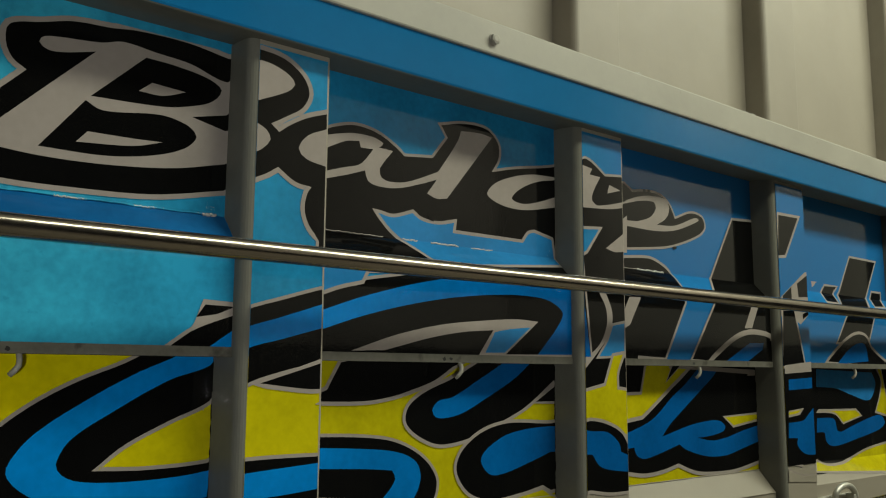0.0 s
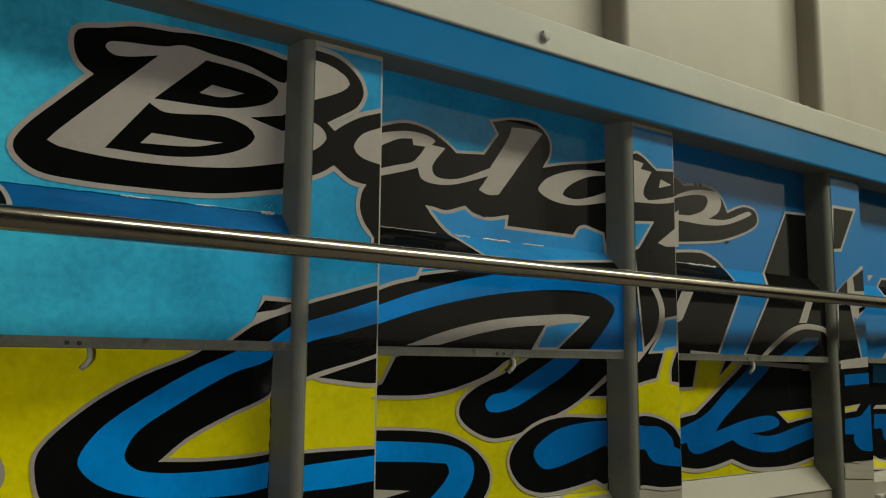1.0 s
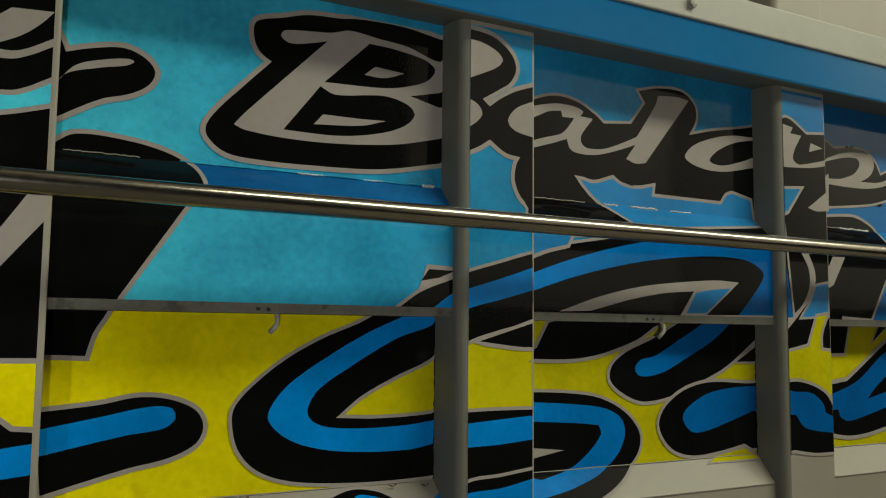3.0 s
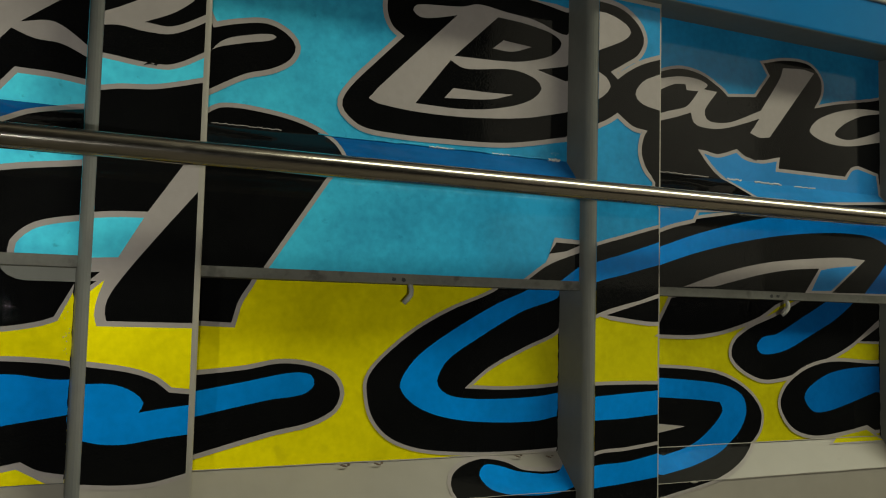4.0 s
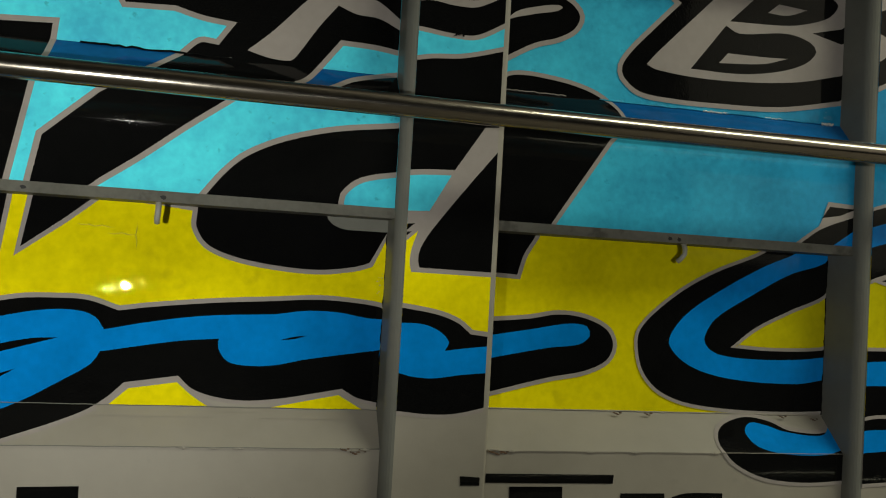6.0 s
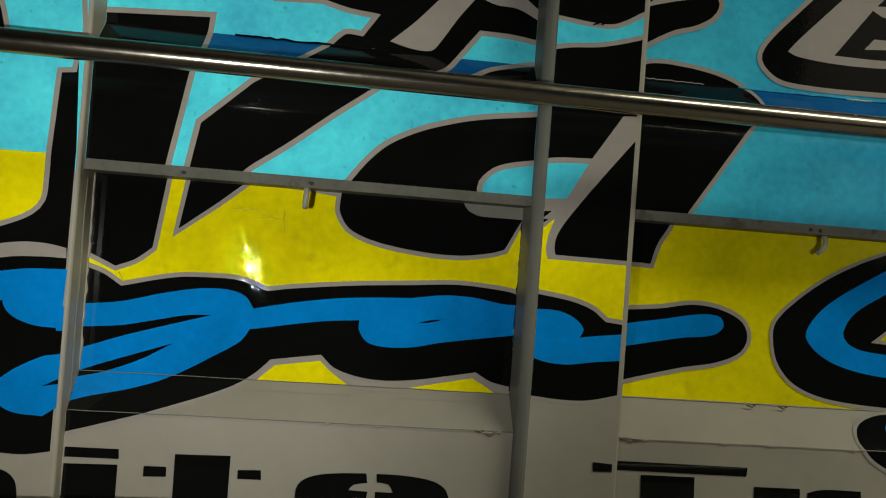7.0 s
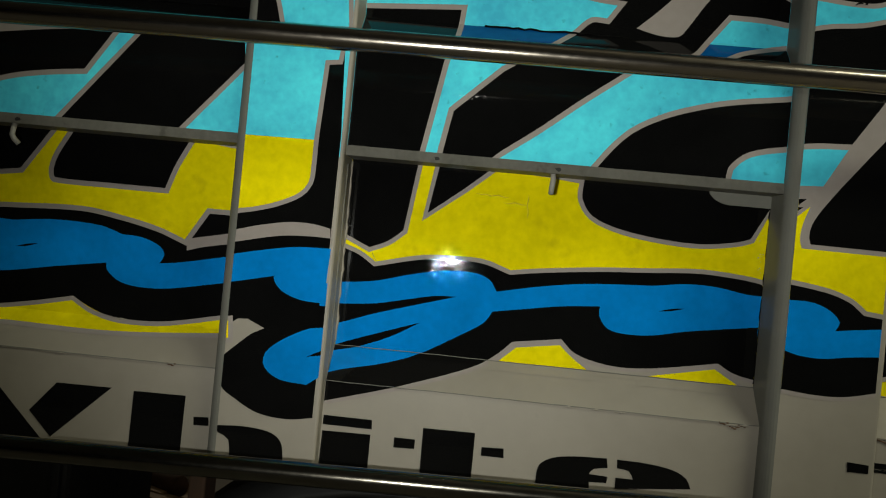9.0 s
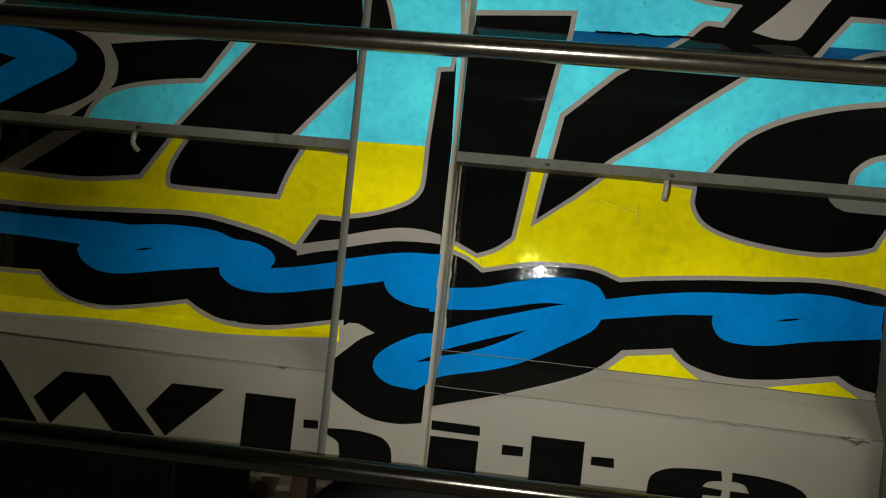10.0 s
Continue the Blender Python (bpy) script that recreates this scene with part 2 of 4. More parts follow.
pillars, uppers, lowers, sills, rails = {}, {}, {}, {}, {}
for k in range(-2, 7):
    bm = extrude_z(pillar_profile(*SPAN[k]), BOT, TOP + 0.011)
    # faces turned to the left take the grey, all others the white
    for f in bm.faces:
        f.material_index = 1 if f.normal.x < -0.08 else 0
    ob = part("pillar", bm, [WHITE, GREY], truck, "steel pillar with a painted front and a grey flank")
    pillars[k] = ob
    ob = part("upper_pillar", extrude_z(pillar_profile(*SPAN[k]), 2.05, 2.75), WHITE, truck)
for k in BAYS:
    a, b = SPAN[k][1] - 0.002, SPAN[k + 1][0] + 0.002
    t = 0.004
    Y_UP, Y_MID, Y_LOW = DEPTHS.get(k, (0.058, 0.020, 0.065))
    LEDGE, SILL_K = LEDGES.get(k, 1.5), SILLS.get(k, SILL)
    LIP = LEDGE - 0.013
    up = [(Y_UP, TOP + 0.014), (Y_UP, FOLD), (Y_MID, KNEE), (Y_MID, LEDGE), (Y_MID + t, LEDGE), (Y_MID + t, KNEE + 0.002), (Y_UP + t, FOLD + 0.002), (Y_UP + t, TOP + 0.014)]
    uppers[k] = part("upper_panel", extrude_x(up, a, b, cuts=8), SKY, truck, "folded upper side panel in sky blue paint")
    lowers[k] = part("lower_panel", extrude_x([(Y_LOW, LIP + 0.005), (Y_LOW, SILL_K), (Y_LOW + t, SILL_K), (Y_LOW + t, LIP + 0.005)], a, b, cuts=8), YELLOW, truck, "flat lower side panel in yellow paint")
    sills[k] = part("sill", extrude_x([(Y_LOW, SILL_K), (Y_RAIL, TOE), (Y_RAIL + t, TOE - 0.004), (Y_LOW + t, SILL_K - 0.004)], a, b, cuts=8), WHITE, truck)
    rails[k] = part("bottom_rail", extrude_x([(Y_RAIL, TOE), (Y_RAIL, BOT), (Y_LOW, BOT), (Y_LOW, TOE)], a, b), WHITE, truck)
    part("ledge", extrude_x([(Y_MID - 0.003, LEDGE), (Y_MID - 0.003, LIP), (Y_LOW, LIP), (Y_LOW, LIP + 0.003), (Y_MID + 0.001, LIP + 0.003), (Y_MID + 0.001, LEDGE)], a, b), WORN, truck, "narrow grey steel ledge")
    part("top_panel", extrude_x([(Y_UP, 2.05), (Y_UP, 2.75), (Y_UP + t, 2.75), (Y_UP + t, 2.05)], a, b, cuts=4), WHITE, truck)
X0, X1 = -2 * P, SPAN[6][1]
bm = extrude_x([(-0.028, 2.0025), (-0.028, 1.934), (-0.0268, 1.931), (-0.024, 1.9298), (0.064, 1.9385), (0.064, 2.0025)], X0, X1)
for f in bm.faces:
    f.material_index = 1 if f.normal.z < -0.8 else 0
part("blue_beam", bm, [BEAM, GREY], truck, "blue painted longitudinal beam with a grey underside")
part("grey_beam", box(bmesh.new(), X0, X1, -0.033, 0.08, 2.003, 2.062, 0.003), LIGHT, truck, "light grey bolted beam")
part("head_beam", box(bmesh.new(), X0, X1, -0.03, 0.09, 2.72, 2.80, 0.004), WHITE, truck)
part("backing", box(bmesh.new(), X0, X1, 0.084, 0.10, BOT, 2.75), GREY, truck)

# ---- lettering painted over panels and pillars ----
# outlines in millimetres along the body and up, with the indices of the sharp corners
ART = []


def stroke(colour, rim, pts, sharp):
    ART.append((colour, rim, pts, sharp))


stroke("black", 0, [(-764, 1702), (-164, 1755), (-99, 1274), (-129, 1272), (-225, 1252), (-265, 1248), (-303, 1249), (-337, 1259), (-368, 1274), (-435, 1258), (-494, 1251), (-539, 1257), (-567, 1270), (-594, 1292), (-658, 1290), (-715, 1289)], "0 1 2 8 13 14 15")
stroke("silver", 0, [(-648, 1637), (-452, 1633), (-346, 1632), (-418, 1625), (-495, 1615), (-481, 1589), (-482, 1563), (-491, 1551), (-544, 1511), (-584, 1511), (-533, 1533), (-508, 1552), (-499, 1580), (-507, 1605), (-535, 1625), (-578, 1634)], "0 2 4 7 8 9")
stroke("silver", 0, [(-596, 1494), (-551, 1498), (-641, 1435), (-680, 1424), (-680, 1436)], "all")
stroke("blue", 0, [(-755, 1625), (-673, 1629), (-612, 1628), (-568, 1616), (-544, 1598), (-547, 1582), (-587, 1558), (-651, 1521), (-736, 1469)], "0 7 8")
stroke("black", 0, [(-751, 1591), (-664, 1592), (-633, 1586), (-661, 1569), (-744, 1536)], "all")
stroke("cyan", 7, [(-517, 1509), (-510, 1524), (-494, 1542), (-458, 1556), (-410, 1565), (-354, 1571), (-302, 1649), (-275, 1652), (-392, 1511)], "0 5 6 7 8")
stroke("cyan", 7, [(-215, 1511), (-134, 1605), (-123, 1503)], "all")
stroke("yellow", 7, [(-731, 1422), (-674, 1427), (-620, 1426), (-549, 1425), (-497, 1430), (-455, 1436), (-410, 1502), (-394, 1504), (-414, 1466), (-419, 1445), (-417, 1433), (-411, 1427), (-327, 1426), (-248, 1426), (-236, 1462), (-217, 1501), (-122, 1491), (-113, 1411), (-192, 1411), (-219, 1366), (-255, 1379), (-306, 1390), (-365, 1398), (-467, 1394), (-580, 1388), (-670, 1388), (-727, 1387)], "0 5 6 7 10 13 15 16 17 18 19 26")
stroke("black", 0, [(-130, 1778), (-18, 1765), (-6, 1518), (-8, 1157), (-41, 1152), (-79, 1156), (-110, 1171), (-130, 1186), (-130, 1214), (-130, 1225), (-114, 1240), (-97, 1255), (-80, 1264), (-110, 1277), (-130, 1263)], "0 1 2 3 9 12 13 14")
stroke("silver", 0, [(-216, 1367), (-130, 1386), (-97, 1395), (-60, 1402), (-30, 1402), (-8, 1398), (-7, 1386), (-36, 1386), (-73, 1383), (-130, 1370), (-188, 1359), (-215, 1351)], "0 1 5 6 9 11")
stroke("blue", 0, [(-724, 1370), (-614, 1370), (-491, 1371), (-463, 1370), (-405, 1376), (-338, 1374), (-307, 1365), (-278, 1363), (-252, 1353), (-245, 1342), (-251, 1330), (-218, 1335), (-155, 1349), (-79, 1366), (-49, 1371), (-5, 1373), (-8, 1303), (-35, 1304), (-58, 1311), (-70, 1320), (-75, 1330), (-73, 1332), (-133, 1318), (-230, 1298), (-271, 1295), (-304, 1300), (-323, 1314), (-325, 1324), (-398, 1312), (-474, 1299), (-509, 1301), (-532, 1313), (-541, 1328), (-536, 1335), (-610, 1338), (-721, 1339)], "0 3 6 10 15 16 21 27 33 35")
stroke("black", 0, [(-456, 1334), (-440, 1339), (-424, 1341), (-439, 1336)], "0 2")
stroke("yellow", 6, [(-714, 1282), (-595, 1284), (-570, 1264), (-538, 1251), (-492, 1246), (-434, 1254), (-368, 1268), (-341, 1253), (-305, 1245), (-263, 1244), (-224, 1248), (-128, 1269), (-126, 1247), (-300, 1234), (-468, 1234), (-637, 1228), (-707, 1227)], "0 1 6 11 12 16")
stroke("cyan", 6, [(-130, 1759), (-107, 1701), (-99, 1680), (-91, 1651), (-9, 1656), (-21, 1765)], "0 3 4 5")
stroke("cyan", 6, [(-130, 1635), (-15, 1643), (-18, 1613), (-35, 1611), (-40, 1510), (-130, 1507)], "all")
stroke("yellow", 6, [(-130, 1507), (-40, 1510), (-40, 1479), (-42, 1454), (-53, 1440), (-78, 1427), (-106, 1418), (-130, 1413)], "0 1 7")
stroke("cyan", 0, [(-132, 1520), (-40, 1520), (-40, 1509), (-132, 1508)], "all")
stroke("yellow", 0, [(-132, 1508), (-40, 1509), (-40, 1495), (-132, 1495)], "all")
stroke("black", 0, [(-680, 1216), (-609, 1161), (-524, 1057), (-653, 1052)], "all")
stroke("black", 0, [(-557, 1119), (-516, 1159), (-447, 1161), (-350, 1065), (-405, 1057), (-482, 1135), (-528, 1086)], "all")
stroke("black", 0, [(-391, 1122), (-357, 1162), (-282, 1163), (-359, 1090)], "all")
stroke("black", 0, [(-252, 1162), (-182, 1163), (-183, 1069), (-253, 1060)], "all")
stroke("black", 0, [(-169, 1137), (-149, 1138), (-148, 1127), (-168, 1126)], "all")
stroke("black", 0, [(-131, 1135), (-92, 1137), (-57, 1132), (-44, 1119), (-40, 1084), (-110, 1074), (-113, 1118), (-128, 1126)], "0 4 5 7")
stroke("white", 0, [(0, 1262), (553, 1262), (553, 1240), (0, 1240)], "all")
stroke("black", 5, [(0, 1798), (0, 1175), (0, 1176), (61, 1194), (125, 1214), (167, 1228), (198, 1241), (219, 1256), (236, 1273), (300, 1283), (316, 1268), (345, 1258), (381, 1254), (422, 1257), (463, 1264), (505, 1272), (525, 1261), (553, 1255), (569, 1255), (605, 1252), (641, 1253), (685, 1263), (686, 1526), (684, 1432), (683, 1716), (680, 1887), (488, 1891)], "0 1 2 8 9 15 17 18 21 22 23 24 25 26")
stroke("cyan", 7, [(0, 1754), (0, 1704), (135, 1712), (131, 1663), (121, 1624), (101, 1508), (116, 1508), (126, 1567), (188, 1625), (248, 1664), (275, 1687), (298, 1708), (319, 1708), (331, 1726), (301, 1729), (267, 1737), (205, 1734), (171, 1789)], "0 1 2 3 4 5 6 7 8 9 12 13 15 16 17")
stroke("cyan", 7, [(196, 1508), (246, 1545), (298, 1587), (358, 1632), (555, 1631), (555, 1619), (548, 1617), (485, 1608), (445, 1599), (400, 1584), (362, 1564), (338, 1542), (312, 1508), (257, 1508)], "0 3 4 5 12 13")
stroke("cyan", 7, [(454, 1685), (479, 1718), (519, 1717), (553, 1713), (553, 1691), (528, 1686), (491, 1675), (456, 1656), (416, 1650), (436, 1662)], "0 1 3 4 8")
stroke("cyan", 7, [(488, 1502), (489, 1519), (509, 1537), (556, 1548), (583, 1552), (620, 1554), (594, 1507), (564, 1503)], "0 5 6 7")
stroke("silver", 0, [(661, 1619), (687, 1621), (685, 1596), (641, 1540), (600, 1485), (585, 1459), (583, 1443), (587, 1430), (568, 1427), (569, 1448), (581, 1480), (564, 1479), (558, 1505), (594, 1507), (620, 1554), (625, 1563)], "0 1 2 7 8 10 11 12 13 14 15")
stroke("black", 0, [(565, 1489), (576, 1490), (565, 1480)], "all")
stroke("yellow", 6, [(0, 1388), (34, 1373), (61, 1385), (83, 1403), (95, 1495), (112, 1497), (101, 1421), (158, 1465), (195, 1497), (264, 1494), (304, 1490), (304, 1469), (320, 1445), (356, 1430), (413, 1421), (469, 1419), (516, 1426), (536, 1433), (553, 1471), (559, 1380), (551, 1386), (506, 1391), (465, 1392), (403, 1387), (340, 1382), (262, 1373), (225, 1367), (189, 1378), (151, 1379), (107, 1376), (44, 1361), (23, 1374), (0, 1382)], "0 1 3 4 5 6 7 8 9 10 17 18 19 26 30 32")
stroke("yellow", 6, [(558, 1460), (581, 1481), (574, 1459), (572, 1441), (575, 1429), (687, 1428), (687, 1357), (659, 1360), (642, 1373), (613, 1383), (558, 1391)], "0 1 4 5 6 7 10")
stroke("blue", 0, [(-15, 1328), (43, 1335), (95, 1349), (139, 1358), (176, 1359), (198, 1352), (209, 1337), (264, 1349), (328, 1359), (415, 1365), (453, 1371), (494, 1371), (535, 1365), (566, 1365), (596, 1364), (618, 1355), (629, 1343), (624, 1332), (650, 1336), (709, 1343), (683, 1306), (645, 1302), (612, 1297), (586, 1298), (568, 1302), (553, 1306), (551, 1315), (552, 1324), (459, 1309), (418, 1300), (383, 1298), (358, 1303), (346, 1319), (346, 1331), (296, 1326), (206, 1310), (197, 1295), (162, 1272), (113, 1244), (70, 1229), (3, 1213), (-20, 1198), (-54, 1201), (-71, 1210), (-78, 1220), (-76, 1234), (-59, 1250), (-31, 1266), (-10, 1274)], "0 6 9 17 19 20 25 27 33 35 41 48")
stroke("black", 0, [(-20, 1270), (0, 1274), (47, 1291), (91, 1305), (157, 1325), (127, 1323), (83, 1313), (46, 1305), (-16, 1299)], "0 4 8")
stroke("black", 0, [(-24, 1233), (0, 1245), (50, 1264), (112, 1286), (73, 1263), (29, 1245), (4, 1239)], "0 3 6")
stroke("black", 0, [(422, 1332), (439, 1337), (456, 1339), (439, 1334)], "0 2")
stroke("yellow", 6, [(217, 1243), (242, 1266), (299, 1275), (316, 1260), (337, 1246)], "0 1 2 4")
stroke("yellow", 6, [(415, 1246), (501, 1264), (534, 1245)], "all")
stroke("white", 0, [(207, 1245), (346, 1245), (346, 1234), (207, 1234)], "all")
stroke("white", 0, [(402, 1245), (552, 1245), (552, 1234), (402, 1234)], "all")
stroke("black", 0, [(2, 1158), (65, 1158), (66, 1146), (2, 1146)], "all")
stroke("black", 0, [(2, 1138), (65, 1139), (65, 1072), (1, 1069)], "all")
stroke("black", 0, [(96, 1139), (123, 1139), (123, 1127), (96, 1126)], "all")
stroke("black", 0, [(132, 1155), (199, 1156), (199, 1076), (133, 1073)], "all")
stroke("black", 0, [(209, 1139), (237, 1140), (238, 1128), (209, 1128)], "all")
stroke("black", 0, [(283, 1062), (281, 1110), (284, 1125), (299, 1135), (326, 1140), (368, 1142), (370, 1130), (353, 1127), (347, 1120), (371, 1119), (370, 1111), (348, 1110), (352, 1072)], "0 5 6 8 9 10 11 12")
stroke("black", 0, [(381, 1142), (418, 1141), (452, 1136), (469, 1127), (475, 1115), (381, 1105), (381, 1119), (403, 1119), (397, 1129), (382, 1131)], "0 4 5 6 7 9")
stroke("black", 0, [(653, 1175), (686, 1173), (687, 1163), (654, 1163)], "all")
stroke("black", 0, [(694, 1173), (874, 1172), (873, 1160), (694, 1161)], "all")
stroke("black", 0, [(727, 1156), (801, 1156), (803, 1098), (730, 1094)], "all")
stroke("black", 0, [(885, 1147), (950, 1147), (953, 1099), (886, 1095)], "all")
stroke("black", 0, [(961, 1142), (982, 1147), (1038, 1147), (1041, 1104), (962, 1099)], "0 2 3 4")
stroke("silver", 0, [(558, 1784), (581, 1795), (613, 1814), (634, 1831), (679, 1834), (663, 1815), (642, 1798), (610, 1782), (642, 1782), (687, 1807), (687, 1797), (643, 1773), (612, 1771), (582, 1774), (558, 1770)], "0 3 4 7 9 10 14")
stroke("cyan", 6, [(558, 1734), (572, 1733), (614, 1729), (645, 1731), (687, 1754), (687, 1728), (627, 1711), (585, 1706), (558, 1700)], "0 4 5 8")
stroke("silver", 0, [(358, 1698), (389, 1727), (424, 1766), (470, 1814), (535, 1823), (473, 1774), (446, 1738), (421, 1699), (413, 1691), (387, 1691)], "0 2 3 4 5")
stroke("silver", 0, [(476, 1778), (515, 1784), (557, 1758), (558, 1744), (524, 1759), (495, 1761), (469, 1770)], "0 2 3 6")
stroke("black", 6, [(687, 1690), (713, 1706), (770, 1705), (822, 1695), (855, 1678), (865, 1655), (857, 1638), (842, 1622), (766, 1505), (764, 1492), (747, 1462), (739, 1434), (687, 1436)], "0 6 7 8 11 12")
stroke("black", 6, [(687, 1367), (758, 1374), (804, 1382), (844, 1378), (877, 1363), (887, 1342), (878, 1321), (846, 1305), (792, 1294), (696, 1269)], "0 9")
stroke("blue", 0, [(687, 1346), (759, 1359), (820, 1370), (846, 1367), (851, 1354), (837, 1342), (790, 1335), (687, 1314)], "0 7")
stroke("black", 7, [(687, 1809), (690, 1827), (698, 1807), (730, 1817), (766, 1823), (792, 1814), (805, 1798), (798, 1780), (775, 1765), (740, 1753), (687, 1722)], "0 1 2 10")
stroke("silver", 0, [(687, 1764), (710, 1792), (745, 1805), (773, 1810), (779, 1807), (770, 1801), (738, 1793), (697, 1778), (687, 1755)], "0 8")
stroke("black", 7, [(959, 1837), (942, 1848), (933, 1868), (936, 1890), (973, 1902), (1010, 1913), (1059, 1917), (1093, 1922), (1164, 1923), (1225, 1915), (1238, 1917), (1282, 1912), (1313, 1893), (1324, 1870), (1314, 1847), (1293, 1832), (1264, 1814), (1277, 1804), (1294, 1817), (1322, 1833), (1357, 1846), (1375, 1645), (1336, 1669), (1322, 1696), (1325, 1722), (1332, 1733), (1305, 1737), (1277, 1754), (1259, 1742), (1239, 1732), (1225, 1722), (1124, 1703), (1016, 1698), (948, 1698), (900, 1703), (875, 1721), (872, 1736), (886, 1759), (921, 1797)], "0 6 9 16 17 20 21 25 27 30")
stroke("silver", 0, [(971, 1876), (977, 1885), (1047, 1894), (1074, 1902), (1120, 1898), (1168, 1894), (1225, 1880), (1234, 1902), (1263, 1900), (1292, 1889), (1300, 1878), (1288, 1865), (1236, 1840), (1224, 1831), (1174, 1819), (1224, 1808), (1237, 1813), (1257, 1804), (1264, 1791), (1253, 1777), (1238, 1767), (1225, 1760), (1152, 1743), (1068, 1734), (989, 1732), (923, 1737), (909, 1743), (926, 1763), (1040, 1880), (1003, 1870), (982, 1868)], "7 12 13 14 15 16 20 21 26 28")
stroke("black", 0, [(1037, 1820), (1106, 1888), (1149, 1886), (1198, 1878), (1216, 1866), (1203, 1847), (1169, 1833), (1131, 1825)], "0 1")
stroke("black", 0, [(978, 1744), (1031, 1813), (1053, 1804), (1131, 1813), (1170, 1805), (1182, 1792), (1166, 1773), (1123, 1756), (1059, 1745)], "0 1")
stroke("silver", 0, [(1098, 1840), (1116, 1855), (1164, 1852), (1131, 1840)], "0 1 2")
stroke("silver", 0, [(1022, 1757), (1036, 1773), (1095, 1774), (1135, 1776), (1095, 1764)], "0 1 3")
stroke("black", 5, [(1363, 1843), (1363, 1832), (1435, 1857), (1484, 1854), (1525, 1836), (1542, 1824), (1603, 1831), (1636, 1872), (1621, 1892), (1672, 1904), (1727, 1904), (1755, 1883), (1757, 1857), (1740, 1828), (1797, 1842), (1896, 1861), (1927, 1873), (1944, 1869), (1984, 1847), (2115, 1861), (2142, 1848), (2196, 1855), (2241, 1852), (2271, 1835), (2290, 1807), (2350, 1827), (2393, 1822), (2402, 1801), (2377, 1781), (2299, 1754), (2238, 1741), (2038, 1720), (2035, 1719), (2039, 1430), (1909, 1441), (1905, 1659), (1359, 1618), (1346, 1645)], "0 1 5 6 7 8 13 16 18 19 20 24 31 32 33 34 35 36 37")
stroke("black", 0, [(1332, 1822), (1360, 1846), (1360, 1647), (1358, 1644), (1350, 1652), (1341, 1663), (1336, 1673)], "0 1 2 3 5 6")
stroke("blueb", 6, [(1491, 1723), (1521, 1719), (1561, 1731), (1579, 1721), (1616, 1718), (1651, 1725), (1648, 1707), (1818, 1707), (1833, 1725), (1848, 1729), (1894, 1720), (1905, 1659), (1905, 1617), (1604, 1635), (1577, 1657), (1547, 1680), (1516, 1700)], "0 2 5 6 7 9 10 11 12 13")
stroke("silver", 0, [(1356, 1823), (1323, 1807), (1309, 1786), (1321, 1773), (1357, 1766), (1359, 1757), (1427, 1775), (1464, 1788), (1470, 1772), (1492, 1766), (1532, 1769), (1585, 1785), (1612, 1795), (1591, 1768), (1612, 1762), (1635, 1765), (1740, 1891), (1713, 1894), (1666, 1890), (1659, 1871), (1615, 1809), (1549, 1782), (1514, 1777), (1497, 1781), (1493, 1795), (1519, 1829), (1491, 1830), (1499, 1838), (1479, 1845), (1435, 1844)], "0 4 7 12 13 15 16 18 20 25 26")
stroke("black", 0, [(1360, 1795), (1425, 1829), (1452, 1834), (1455, 1824), (1479, 1825), (1467, 1809), (1453, 1796), (1421, 1786), (1360, 1766)], "0 2 3 4 8")
stroke("silver", 0, [(1729, 1785), (1743, 1805), (1783, 1824), (1842, 1839), (1905, 1843), (1905, 1784), (1826, 1769), (1768, 1770)], "4 5")
stroke("black", 0, [(1790, 1786), (1812, 1807), (1857, 1827), (1905, 1837), (1905, 1804), (1864, 1790), (1819, 1780)], "3 4")
stroke("silver", 0, [(1905, 1861), (1947, 1856), (1939, 1844), (1970, 1843), (1949, 1812), (1945, 1795), (1964, 1787), (2115, 1823), (2121, 1827), (2165, 1841), (2215, 1848), (2257, 1846), (2270, 1829), (2259, 1806), (2224, 1787), (2287, 1792), (2368, 1819), (2381, 1815), (2350, 1801), (2286, 1781), (2220, 1773), (2116, 1773), (2117, 1816), (2014, 1787), (1905, 1777)], "0 1 2 3 7 8 14 21 22 24")
stroke("black", 0, [(2040, 1798), (2164, 1831), (2215, 1835), (2222, 1823), (2203, 1802), (2159, 1787), (2039, 1780)], "0 5 6")
stroke("silver", 0, [(2123, 1795), (1983, 1707), (2011, 1702), (2120, 1717)], "0 1 3")
stroke("silver", 0, [(1996, 1832), (2029, 1825), (1990, 1814)], "all")
stroke("cyan", 6, [(1910, 1736), (1963, 1741), (1926, 1697), (1910, 1690)], "all")
stroke("silver", 0, [(1978, 1625), (1998, 1584), (1990, 1546), (1952, 1508), (1910, 1472), (1910, 1492), (1959, 1524), (1981, 1561), (1979, 1593), (1958, 1624)], "0 4 5 9")
stroke("blueb", 5, [(1999, 1560), (2033, 1566), (2031, 1506), (1958, 1502), (1983, 1530)], "0 1 2 3")
stroke("yellow", 6, [(1910, 1436), (1974, 1448), (1999, 1503), (2027, 1507), (2009, 1472), (2008, 1441), (2040, 1438), (2037, 1356), (2009, 1367), (1977, 1376), (1910, 1388)], "0 1 2 3 5 6 7 10")
